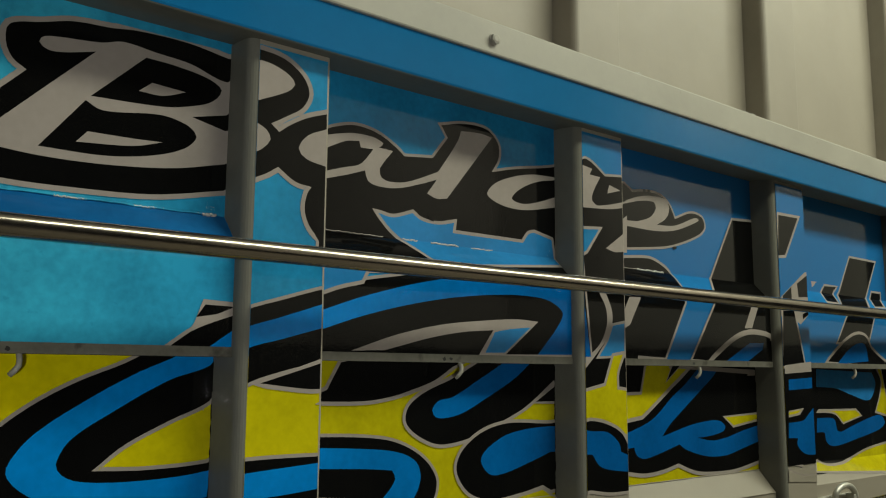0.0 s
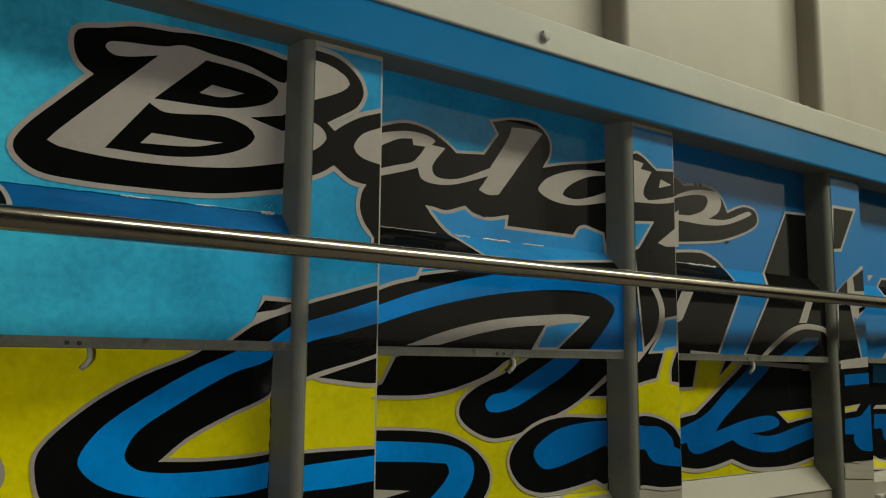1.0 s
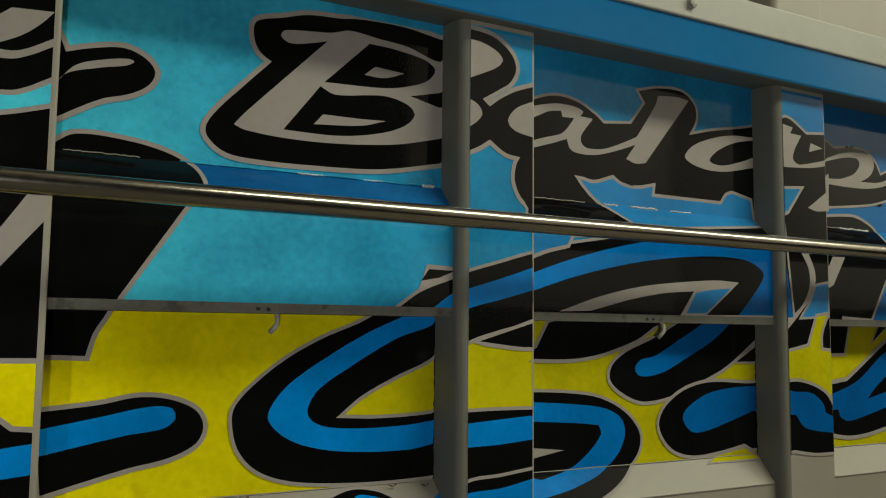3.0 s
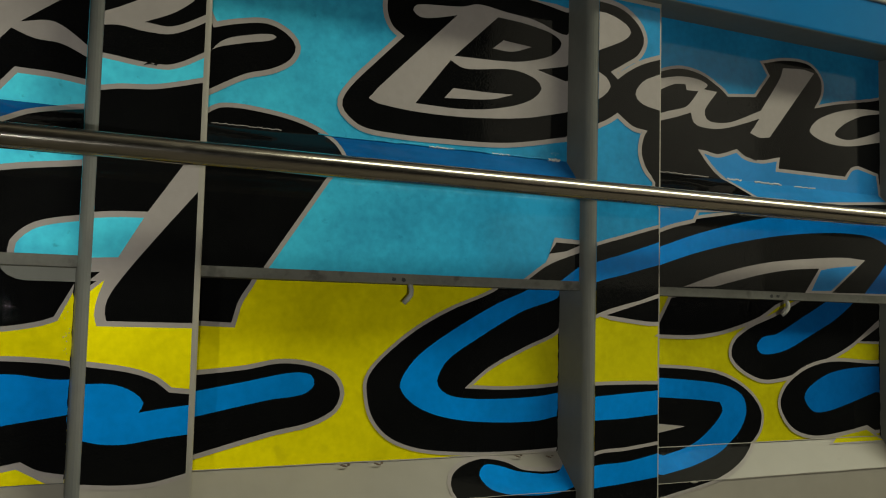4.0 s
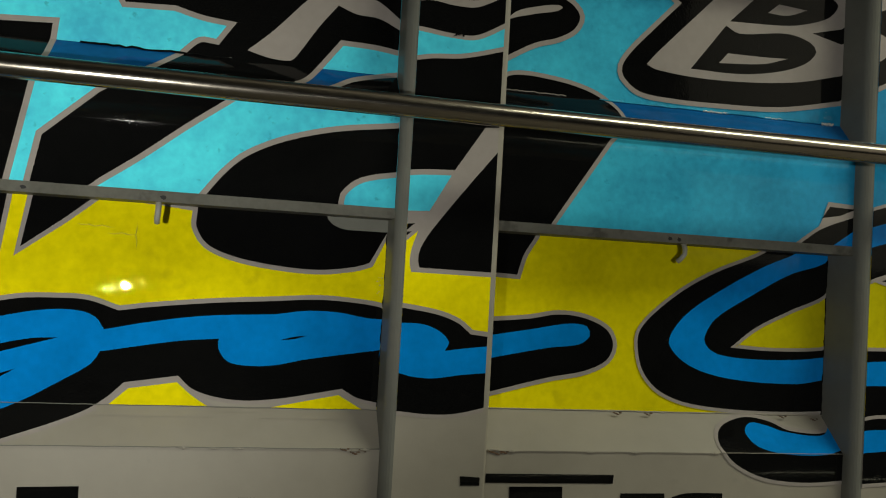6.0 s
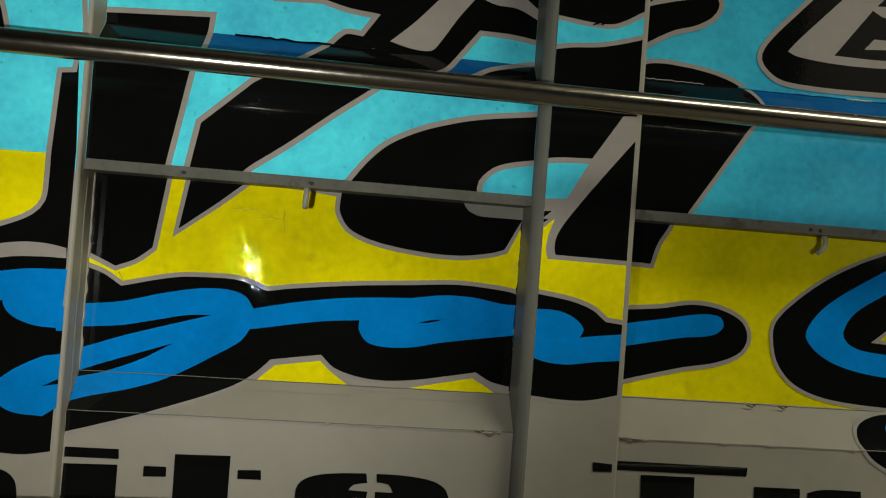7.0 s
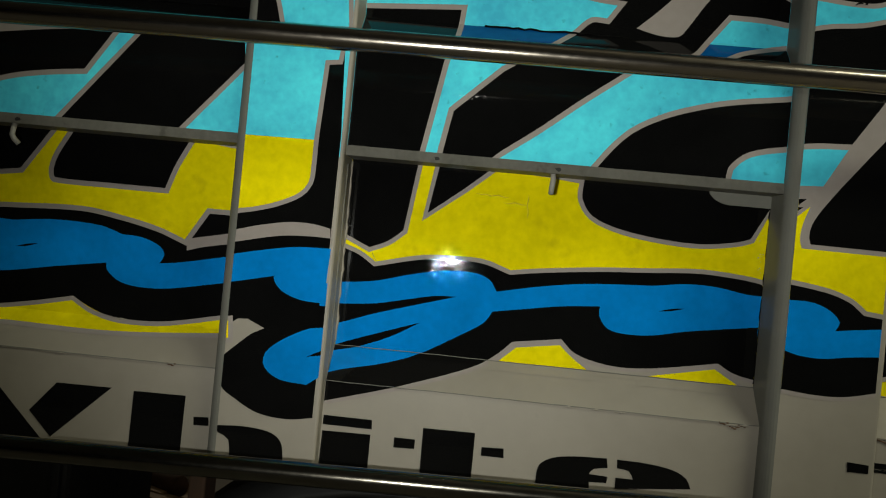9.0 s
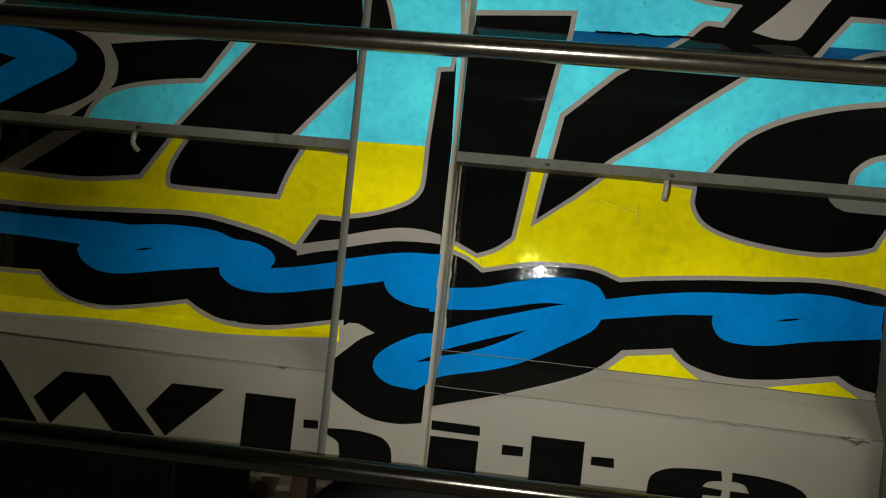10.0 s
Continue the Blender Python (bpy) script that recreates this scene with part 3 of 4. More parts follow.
stroke("black", 5, [(924, 1348), (928, 1367), (951, 1393), (996, 1428), (1047, 1456), (1118, 1486), (1181, 1528), (1225, 1544), (1236, 1552), (1292, 1569), (1354, 1587), (1435, 1607), (1515, 1621), (1600, 1641), (1915, 1668), (1934, 1503), (1361, 1492), (1357, 1485), (1293, 1471), (1237, 1452), (1225, 1430), (1167, 1404), (1111, 1376), (1072, 1346), (1140, 1343), (1225, 1347), (1239, 1354), (1411, 1354), (1411, 1255), (1295, 1262), (1240, 1259), (1225, 1256), (1142, 1254), (1061, 1257), (1000, 1265), (958, 1282), (933, 1310)], "12 13 14 15 16 17 23 27 28")
stroke("black", 5, [(1365, 1376), (1473, 1371), (1537, 1361), (1591, 1335), (1620, 1301), (1616, 1269), (1583, 1239), (1527, 1214), (1461, 1198), (1396, 1186), (1354, 1178), (1302, 1170), (1242, 1166), (1167, 1162), (1101, 1169), (1055, 1189), (1037, 1211), (1043, 1227), (1064, 1239), (1100, 1246), (1135, 1241), (1161, 1230), (1225, 1230), (1240, 1254), (1299, 1260), (1362, 1267)], "0 10 25")
stroke("white", 4, [(1360, 1288), (1452, 1281), (1360, 1269)], "all")
stroke("blue", 0, [(973, 1349), (981, 1371), (1005, 1397), (1056, 1431), (1119, 1466), (1184, 1495), (1225, 1522), (1237, 1529), (1293, 1546), (1358, 1567), (1359, 1533), (1293, 1515), (1237, 1499), (1225, 1479), (1166, 1458), (1092, 1417), (1044, 1385), (1029, 1357), (1037, 1343), (1059, 1334), (1112, 1330), (1187, 1332), (1239, 1338), (1360, 1346), (1360, 1311), (1295, 1306), (1239, 1304), (1188, 1296), (1095, 1298), (1033, 1308), (994, 1325)], "9 10 23 24")
stroke("blue", 0, [(1362, 1361), (1473, 1354), (1543, 1345), (1579, 1328), (1588, 1302), (1573, 1270), (1539, 1245), (1466, 1225), (1393, 1214), (1352, 1219), (1291, 1213), (1240, 1209), (1194, 1201), (1137, 1202), (1096, 1211), (1086, 1227), (1101, 1239), (1123, 1237), (1151, 1229), (1211, 1225), (1239, 1240), (1299, 1244), (1357, 1254), (1410, 1239), (1473, 1252), (1513, 1277), (1537, 1304), (1531, 1318), (1484, 1323), (1362, 1331)], "0 8 9 22 23 27 29")
stroke("silver", 0, [(1120, 1494), (1168, 1524), (1186, 1565), (1232, 1563), (1232, 1546), (1181, 1527)], "0 2 3 4")
stroke("black", 0, [(1177, 1541), (1189, 1558), (1232, 1557), (1206, 1546)], "all")
stroke("blue", 0, [(1360, 1557), (1437, 1583), (1522, 1606), (1592, 1621), (1914, 1624), (1934, 1501), (1811, 1499), (1866, 1553), (1881, 1579), (1851, 1598), (1801, 1605), (1718, 1603), (1616, 1592), (1523, 1575), (1438, 1554), (1360, 1529)], "0 3 4 5 6 15")
stroke("blueb", 6, [(1360, 1621), (1446, 1627), (1436, 1608), (1396, 1598), (1360, 1585)], "0 1 2 4")
stroke("silver", 0, [(1419, 1502), (1502, 1528), (1592, 1547), (1691, 1558), (1765, 1563), (1817, 1561), (1786, 1538), (1731, 1498), (1672, 1497), (1707, 1542), (1641, 1537), (1569, 1525), (1481, 1504)], "0 5 7 8 9 12")
stroke("blueb", 0, [(1711, 1539), (1744, 1545), (1797, 1550), (1734, 1505), (1689, 1504)], "0 2 3 4")
stroke("black", 6, [(1261, 1455), (1353, 1482), (1360, 1483), (1360, 1447), (1334, 1447)], "0 1 2 3")
stroke("black", 6, [(1431, 1485), (1470, 1492), (1693, 1495), (1654, 1480), (1618, 1459), (1570, 1443), (1525, 1432), (1471, 1426), (1360, 1428), (1407, 1444)], "0 1 2 3 8 9")
stroke("black", 6, [(1729, 1496), (1655, 1461), (1594, 1438), (1562, 1416), (1556, 1394), (1571, 1376), (1607, 1358), (1637, 1353), (1693, 1361), (1759, 1383), (1829, 1411), (1905, 1459), (1905, 1498)], "0 11 12")
stroke("blue", 0, [(1794, 1499), (1719, 1461), (1655, 1430), (1624, 1424), (1611, 1410), (1618, 1398), (1643, 1396), (1680, 1404), (1732, 1427), (1801, 1461), (1856, 1500)], "0 10")
stroke("black", 5, [(1855, 1419), (1905, 1446), (1905, 1419)], "all")
stroke("black", 6, [(1664, 1316), (1680, 1344), (1726, 1371), (1788, 1383), (1895, 1379), (1931, 1385), (1979, 1377), (2019, 1359), (2040, 1332), (2039, 1254), (1983, 1255), (1928, 1263), (1892, 1260), (1871, 1270), (1814, 1261), (1745, 1256), (1699, 1267), (1673, 1290)], "8 9 11 12 13")
stroke("blue", 0, [(1719, 1322), (1733, 1341), (1788, 1365), (1894, 1374), (1931, 1367), (1978, 1363), (2010, 1342), (2015, 1326), (2040, 1318), (2040, 1288), (1984, 1295), (1953, 1304), (1934, 1325), (1893, 1328), (1829, 1310), (1773, 1297), (1739, 1298)], "7 8 9 12 13")
stroke("yellow", 5, [(1800, 1252), (1870, 1262), (1905, 1243), (1780, 1243)], "all")
stroke("black", 8, [(2099, 1370), (2168, 1378), (2201, 1397), (2260, 1433), (2327, 1473), (2356, 1494), (2695, 1495), (2675, 1265), (2622, 1274), (2501, 1258), (2411, 1258), (2347, 1264), (2286, 1283), (2227, 1273), (2170, 1270), (2109, 1278)], "0 1 5 6 7 8 12 15")
stroke("blue", 0, [(2098, 1348), (2171, 1367), (2211, 1383), (2270, 1422), (2322, 1451), (2383, 1494), (2458, 1495), (2427, 1466), (2384, 1440), (2319, 1401), (2259, 1364), (2232, 1341), (2327, 1360), (2397, 1368), (2443, 1367), (2467, 1355), (2462, 1345), (2415, 1336), (2359, 1333), (2414, 1325), (2469, 1329), (2528, 1340), (2623, 1355), (2619, 1317), (2525, 1300), (2467, 1290), (2392, 1292), (2318, 1309), (2291, 1322), (2208, 1304), (2168, 1299), (2145, 1308), (2138, 1323), (2097, 1320)], "0 5 6 11 18 22 23 28 32 33")
stroke("yellow", 5, [(2468, 1374), (2603, 1377), (2603, 1366), (2501, 1355)], "all")
stroke("silver", 0, [(2563, 1467), (2624, 1494), (2622, 1468)], "all")
stroke("black", 6, [(2517, 1831), (2698, 1841), (2665, 1481), (2273, 1488), (2374, 1620), (2379, 1645), (2422, 1686)], "all")
stroke("black", 6, [(2040, 1697), (2186, 1711), (2228, 1703), (2265, 1683), (2264, 1660), (2262, 1620), (2179, 1490), (2040, 1488)], "0 4 5 6 7")
stroke("silver", 0, [(2040, 1565), (2076, 1621), (2113, 1622), (2076, 1566), (2040, 1550)], "all")
stroke("black", 6, [(2104, 1500), (2180, 1497), (2161, 1434), (2101, 1433)], "all")
stroke("black", 4, [(2282, 1498), (2316, 1498), (2254, 1457)], "all")
stroke("black", 12, [(2340, 1488), (2369, 1505), (2430, 1537), (2479, 1555), (2528, 1561), (2596, 1554), (2604, 1539), (2614, 1481)], "0 1 6 7")
stroke("blue", 0, [(2394, 1492), (2508, 1541), (2568, 1543), (2561, 1527), (2476, 1490)], "all")
stroke("silver", 0, [(2489, 1574), (2524, 1628), (2553, 1630), (2520, 1575)], "all")
stroke("cyan", 0, [(2606, 1925), (2749, 1925), (2749, 1490), (2606, 1490)], "all")
stroke("black", 0, [(2606, 1490), (2749, 1490), (2749, 1262), (2606, 1262)], "all")
stroke("black", 7, [(2624, 1849), (2714, 1851), (2646, 1754), (2615, 1751)], "all")
stroke("silver", 0, [(2616, 1651), (2737, 1720), (2768, 1719), (2758, 1624), (2705, 1590), (2664, 1608), (2612, 1606)], "all")
stroke("black", 0, [(2696, 1689), (2745, 1712), (2767, 1712), (2762, 1660), (2701, 1656)], "all")
stroke("black", 0, [(2627, 1655), (2668, 1679), (2668, 1649), (2626, 1647)], "all")
stroke("black", 6, [(2626, 1620), (2676, 1622), (2714, 1495), (2614, 1490)], "all")
stroke("black", 0, [(2716, 1616), (2758, 1628), (2749, 1618), (2717, 1603)], "all")
stroke("silver", 0, [(2622, 1492), (2773, 1504), (2771, 1479), (2620, 1472)], "all")
stroke("blue", 0, [(2636, 1459), (2771, 1465), (2770, 1439), (2634, 1434)], "all")
stroke("silver", 0, [(2629, 1387), (2700, 1392), (2679, 1376), (2628, 1372)], "all")
stroke("yellow", 0, [(2629, 1383), (2686, 1388), (2672, 1381), (2629, 1377)], "all")
stroke("blue", 0, [(2627, 1359), (2697, 1364), (2720, 1377), (2752, 1395), (2762, 1340), (2765, 1282), (2711, 1283), (2677, 1294), (2661, 1311), (2666, 1323), (2624, 1325)], "0 3 4 5 9 10")
stroke("silver", 0, [(2617, 1257), (2642, 1249), (2693, 1238), (2761, 1241), (2758, 1216), (2614, 1227)], "0 3 4 5")
stroke("white", 0, [(2617, 1253), (2642, 1245), (2693, 1235), (2760, 1237), (2758, 1216), (2614, 1227)], "0 3 4 5")
stroke("black", 0, [(2751, 1490), (3318, 1490), (3318, 1225), (2751, 1225)], "all")
stroke("deep", 0, [(2896, 1485), (3212, 1477), (3231, 1445), (3190, 1402), (3091, 1415), (2997, 1434), (2891, 1439)], "0 1 6")
stroke("yellow", 5, [(2884, 1378), (2990, 1376), (3102, 1375), (3130, 1361), (3028, 1345), (2989, 1370), (2939, 1377)], "0 2 3 4")
stroke("yellow", 6, [(3244, 1492), (3266, 1496), (3309, 1356), (3227, 1370), (3257, 1413), (3271, 1455)], "0 1 2 3")
stroke("blue", 0, [(2887, 1360), (2972, 1357), (2986, 1345), (2991, 1326), (3015, 1321), (3103, 1339), (3219, 1358), (3260, 1355), (3276, 1336), (3237, 1319), (3098, 1299), (2990, 1286), (2949, 1289), (2928, 1302), (2924, 1321), (2883, 1324)], "0 15 4")
stroke("yellow", 6, [(2876, 1252), (2908, 1241), (2953, 1238), (3022, 1242), (3149, 1266), (3243, 1276), (3310, 1280), (3218, 1210), (2844, 1232)], "0 6 7 8")
stroke("cyan", 0, [(2751, 1925), (3318, 1925), (3318, 1500), (2751, 1500)], "all")
stroke("black", 6, [(3103, 1793), (3256, 1792), (3185, 1687), (3129, 1649), (2972, 1645), (3031, 1690)], "all")
stroke("black", 6, [(2951, 1704), (3014, 1705), (2996, 1693), (2972, 1660), (2915, 1661), (2934, 1689)], "all")
stroke("black", 6, [(3226, 1703), (3280, 1703), (3278, 1688), (3251, 1664), (3193, 1661), (3217, 1687)], "all")
stroke("silver", 0, [(2879, 1712), (2909, 1713), (2883, 1696)], "all")
stroke("black", 6, [(2996, 1630), (3148, 1631), (3104, 1559), (2930, 1554)], "all")
stroke("black", 8, [(2871, 1504), (2928, 1536), (2988, 1564), (3047, 1578), (3093, 1570), (3119, 1541), (3231, 1493)], "0 6")
stroke("blue", 0, [(2918, 1497), (2984, 1535), (3044, 1554), (3083, 1549), (3097, 1507)], "0 4")
stroke("crack", 0, [(168, 1465), (176, 1463), (183, 1464), (190, 1462), (199, 1464), (207, 1462), (215, 1463), (207, 1463), (199, 1465), (190, 1463), (183, 1465), (176, 1464)], "all")
stroke("crack", 0, [(205, 1455), (214, 1454), (222, 1456), (231, 1454), (240, 1455), (231, 1455), (222, 1457), (214, 1455)], "all")
stroke("crack", 0, [(239, 1472), (240, 1463), (239, 1455), (241, 1446), (240, 1436), (240, 1446), (238, 1455), (239, 1463)], "all")
stroke("crack", 0, [(38, 1372), (39, 1373), (42, 1368), (47, 1360), (43, 1364)], "all")
stroke("black", 0, [(611, 1731), (614, 1734), (618, 1735), (622, 1733), (617, 1733)], "0 3")
stroke("black", 0, [(622, 1733), (626, 1736), (632, 1738), (629, 1735), (626, 1734), (626, 1732)], "0 2 5")
stroke("black", 0, [(2177, 1855), (2181, 1859), (2187, 1857), (2184, 1852)], "0 3")
stroke("black", 0, [(2192, 1856), (2196, 1860), (2204, 1859), (2200, 1853)], "0 3")
stroke("black", 0, [(2276, 1743), (2287, 1746), (2293, 1743), (2282, 1739)], "0 3")
stroke("black", 0, [(1959, 1689), (1964, 1687), (1960, 1684)], "")
stroke("black", 0, [(1593, 1725), (1598, 1728), (1608, 1727), (1605, 1722), (1599, 1723)], "0 2 3")
stroke("black", 0, [(1593, 1729), (1600, 1733), (1607, 1731), (1603, 1724), (1598, 1726)], "0 2 3")


def outline(pts, sharp):
    """Smooth curve through the points, broken at sharp corners."""
    n = len(pts)
    hard = set(range(n)) if sharp == "all" else {int(i) for i in sharp.split()}
    v = [Vector((x / 1000, z / 1000)) for x, z in pts]
    out = []
    for i in range(n):
        j = (i + 1) % n
        p1, p2 = v[i], v[j]
        out.append(p1)
        if i in hard and j in hard:
            continue
        p0 = 2 * p1 - p2 if i in hard else v[i - 1]
        p3 = 2 * p2 - p1 if j in hard else v[(j + 1) % n]
        steps = max(2, min(8, int((p2 - p1).length / 0.006)))
        d = (p2 - p1).length
        m1 = (p2 - p0) * (d / max(1e-6, (p1 - p0).length + d))
        m2 = (p3 - p1) * (d / max(1e-6, (p3 - p2).length + d))
        for s in range(1, steps):
            u = s / steps
            out.append(p1 * (2 * u**3 - 3 * u**2 + 1) + m1 * (u**3 - 2 * u**2 + u) + p2 * (3 * u**2 - 2 * u**3) + m2 * (u**3 - u**2))
    return out


def grown(poly, by):
    """The outline moved outwards."""
    n = len(poly)
    area = sum(poly[i - 1].x * poly[i].y - poly[i].x * poly[i - 1].y for i in range(n))
    by = by if area > 0 else -by
    out = []
    for i in range(n):
        a, b = poly[i] - poly[i - 1], poly[(i + 1) % n] - poly[i]
        if a.length < 1e-6 or b.length < 1e-6:
            continue
        a, b = a.normalized(), b.normalized()
        na, nb = Vector((a.y, -a.x)), Vector((b.y, -b.x))
        m = na + nb
        if m.length < 0.2:
            m = na
        m.normalize()
        out.append(poly[i] + m * (by / max(0.45, m.dot(na))))
    return out


def clipped(tri, x0, x1, z0, z1):
    for axis, sign, lim in ((0, 1, x0), (0, -1, x1), (1, 1, z0), (1, -1, z1)):
        res = []
        for i in range(len(tri)):
            p, q = tri[i - 1], tri[i]
            dp, dq = sign * (p[axis] - lim), sign * (q[axis] - lim)
            if (dp >= 0) != (dq >= 0):
                res.append(p + (q - p) * (dp / (dp - dq)))
            if dq >= 0:
                res.append(q)
        tri = res
        if len(tri) < 3:
            return []
    return tri


def islands(verts, faces):
    """Splits a sheet into its connected pieces, with shared corners joined."""
    key, ids, pos = {}, [], []
    for v in verts:
        q = tuple(round(c * 20000) for c in v)
        if q not in key:
            key[q] = len(pos)
            pos.append(v)
        ids.append(key[q])
    up = list(range(len(pos)))

    def root(i):
        while up[i] != i:
            up[i] = up[up[i]]
            i = up[i]
        return i

    clean = []
    for f in faces:
        g = list(dict.fromkeys(ids[i] for i in f))
        if len(g) > 2:
            clean.append(g)
            for i in g[1:]:
                up[root(i)] = root(g[0])
    groups = {}
    for g in clean:
        groups.setdefault(root(g[0]), []).append(g)
    for fs in groups.values():
        used = {i: n for n, i in enumerate(dict.fromkeys(i for f in fs for i in f))}
        yield [pos[i] for i in used], [[used[i] for i in f] for f in fs]


BARE = {1: 0.008}   # white edge left bare beside the lettering
FACES = []   # owner, x0, x1, z0, z1, depth at z0, depth at z1
for k, ob in pillars.items():
    FACES.append((ob, SPAN[k][0] + 0.014, SPAN[k][1] - BARE.get(k, 0.005), BOT, TOP, 0.0, 0.0))
for k in BAYS:
    a, b = SPAN[k][1] + 0.0005, SPAN[k + 1][0] - 0.0005
    Y_UP, Y_MID, Y_LOW = DEPTHS.get(k, (0.058, 0.020, 0.065))
    LEDGE, SILL_K = LEDGES.get(k, 1.5), SILLS.get(k, SILL)
    LIP = LEDGE - 0.013
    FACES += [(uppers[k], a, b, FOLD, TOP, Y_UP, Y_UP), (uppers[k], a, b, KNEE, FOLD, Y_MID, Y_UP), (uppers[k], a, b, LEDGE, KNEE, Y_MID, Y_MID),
              (lowers[k], a, b, SILL_K, LIP, Y_LOW, Y_LOW), (sills[k], a, b, TOE, SILL_K, Y_RAIL, Y_LOW), (rails[k], a, b, BOT, TOE, Y_RAIL, Y_RAIL)]

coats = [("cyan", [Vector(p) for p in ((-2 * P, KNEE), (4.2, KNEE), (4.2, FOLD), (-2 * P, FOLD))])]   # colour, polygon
for k in range(-2, 7):
    a, b = SPAN[k][0] + 0.014, SPAN[k][1] - BARE.get(k, 0.005)
    coats.append(("cyan", [Vector(p) for p in ((a, 1.49), (b, 1.49), (b, TOP), (a, TOP))]))
    if k > 0:
        coats.append(("yellow", [Vector(p) for p in ((a, 1.262), (b, 1.262), (b, 1.49), (a, 1.49))]))
for colour, rim, pts, sharp in ART:
    poly = outline(pts, sharp)
    if rim:
        coats.append(("silver", grown(poly, rim / 1000)))
    coats.append((colour, poly))

NAMES = {"crack": "paint_crack", "black": "black_lettering", "blue": "blue_lettering", "silver": "silver_lettering", "cyan": "sky_blue_field", "blueb": "mid_blue_field", "yellow": "yellow_field", "white": "white_field", "deep": "deep_blue_field"}
for layer, (colour, poly) in enumerate(coats):
    lift = 0.0003 + 0.000008 * layer
    lox, hix = min(p.x for p in poly), max(p.x for p in poly)
    loz, hiz = min(p.y for p in poly), max(p.y for p in poly)
    tris = tessellate_polygon([[Vector((p.x, p.y, 0)) for p in poly]])
    sheets = {}
    for ob, x0, x1, z0, z1, y0, y1 in FACES:
        if hix < x0 or lox > x1 or hiz < z0 or loz > z1:
            continue
        # cyan coats turn deep blue on the sloping fold
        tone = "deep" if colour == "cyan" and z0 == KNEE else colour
        for tri in tris:
            c = clipped([poly[i] for i in tri], x0, x1, z0, z1)
            if c:
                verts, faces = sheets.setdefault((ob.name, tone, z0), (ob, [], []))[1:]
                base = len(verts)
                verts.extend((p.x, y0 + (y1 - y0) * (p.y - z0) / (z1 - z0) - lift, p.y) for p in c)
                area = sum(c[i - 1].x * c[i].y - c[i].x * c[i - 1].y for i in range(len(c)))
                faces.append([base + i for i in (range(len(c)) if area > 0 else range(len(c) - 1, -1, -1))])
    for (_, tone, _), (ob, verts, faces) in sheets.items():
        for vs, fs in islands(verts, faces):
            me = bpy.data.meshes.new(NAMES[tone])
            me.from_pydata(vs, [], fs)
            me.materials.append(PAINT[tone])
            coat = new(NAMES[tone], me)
            coat.parent = ob

# ---- rails, hooks and fittings ----
part("upper_pipe", sweep([(x, -0.0951 + 0.015 * x, 1.6176 + 0.0037 * x) for x in [-2.0 + 0.25 * i for i in range(29)]], 0.0135, 28), STEEL, truck, "polished steel tube running along the side", True)
part("lower_pipe", sweep([(x, -0.1158 + 0.015 * x, 1.1162 + 0.0169 * x) for x in [-2.0 + 0.25 * i for i in range(29)]], 0.0135, 28), DARK_STEEL, truck, "polished steel tube below the lettering", True)
for x in (-1.6, 4.6):
    for z, y in ((1.6176 + 0.0037 * x, -0.0951 + 0.015 * x), (1.1162 + 0.0169 * x, -0.1158 + 0.015 * x)):
        part("pipe_bracket", sweep([(x, y, z), (x, 0.03, z)], 0.008, 10), GREY, truck)

for x, y, z in ((0.266, 0.026, 1.497), (-0.449, 0.026, 1.499), (0.968, 0.04, 1.492), (1.636, 0.026, 1.489), (2.31, 0.026, 1.489), (3.02, 0.026, 1.489)):
    # rope hooks welded under the ledge: a short bar bent back at its foot
    lean = 0.0 if x < 0.5 and x > 0 else (0.010 if x < 0 else -0.010)
    pts = [(x, y + 0.02, z + 0.004), (x, y + 0.004, z + 0.003), (x + 0.0005, y - 0.003, z - 0.002), (x + 0.001, y - 0.006, z - 0.009), (x + 0.0005, y - 0.0065, z - 0.016), (x + lean * 0.35, y - 0.005, z - 0.022), (x + lean * 0.75, y - 0.001, z - 0.027)]
    part("rope_hook", sweep(pts, 0.0035, 10), LIGHT, truck, "bent steel rope hook", True)


def blob(bm, x, y, z, r, seed):
    rnd = random.Random(seed)
    m = Matrix.Translation((x, y, z)) @ Matrix.Diagonal((r * rnd.uniform(1.2, 2.6), r * 0.8, r * rnd.uniform(0.6, 1.0), 1))
    bmesh.ops.create_icosphere(bm, subdivisions=2, radius=1, matrix=m)


# weld lumps along the sill
for n, (x, z) in enumerate(((0.90, TOE), (0.885, SILL), (0.93, SILL), (0.965, SILL), (0.70, TOE + 0.002), (0.725, TOE), (0.31, TOE), (0.345, TOE), (0.375, TOE), (0.53, TOE), (0.515, TOE - 0.001), (1.13, SILL), (1.20, SILL - 0.003), (1.44, TOE), (-0.36, TOE), (-0.30, SILL), (1.02, TOE), (0.835, TOE))):
    k = math.floor(x / P)
    y = Y_RAIL if z < 1.22 else DEPTHS.get(k, (0, 0, 0.062))[2]
    bm = bmesh.new()
    for i in range(3):
        blob(bm, x + i * 0.004, y - 0.001, z - 0.001, 0.0018 + 0.0006 * (i % 2), n * 7 + i)
    part("weld_lump", bm, WHITE, truck)
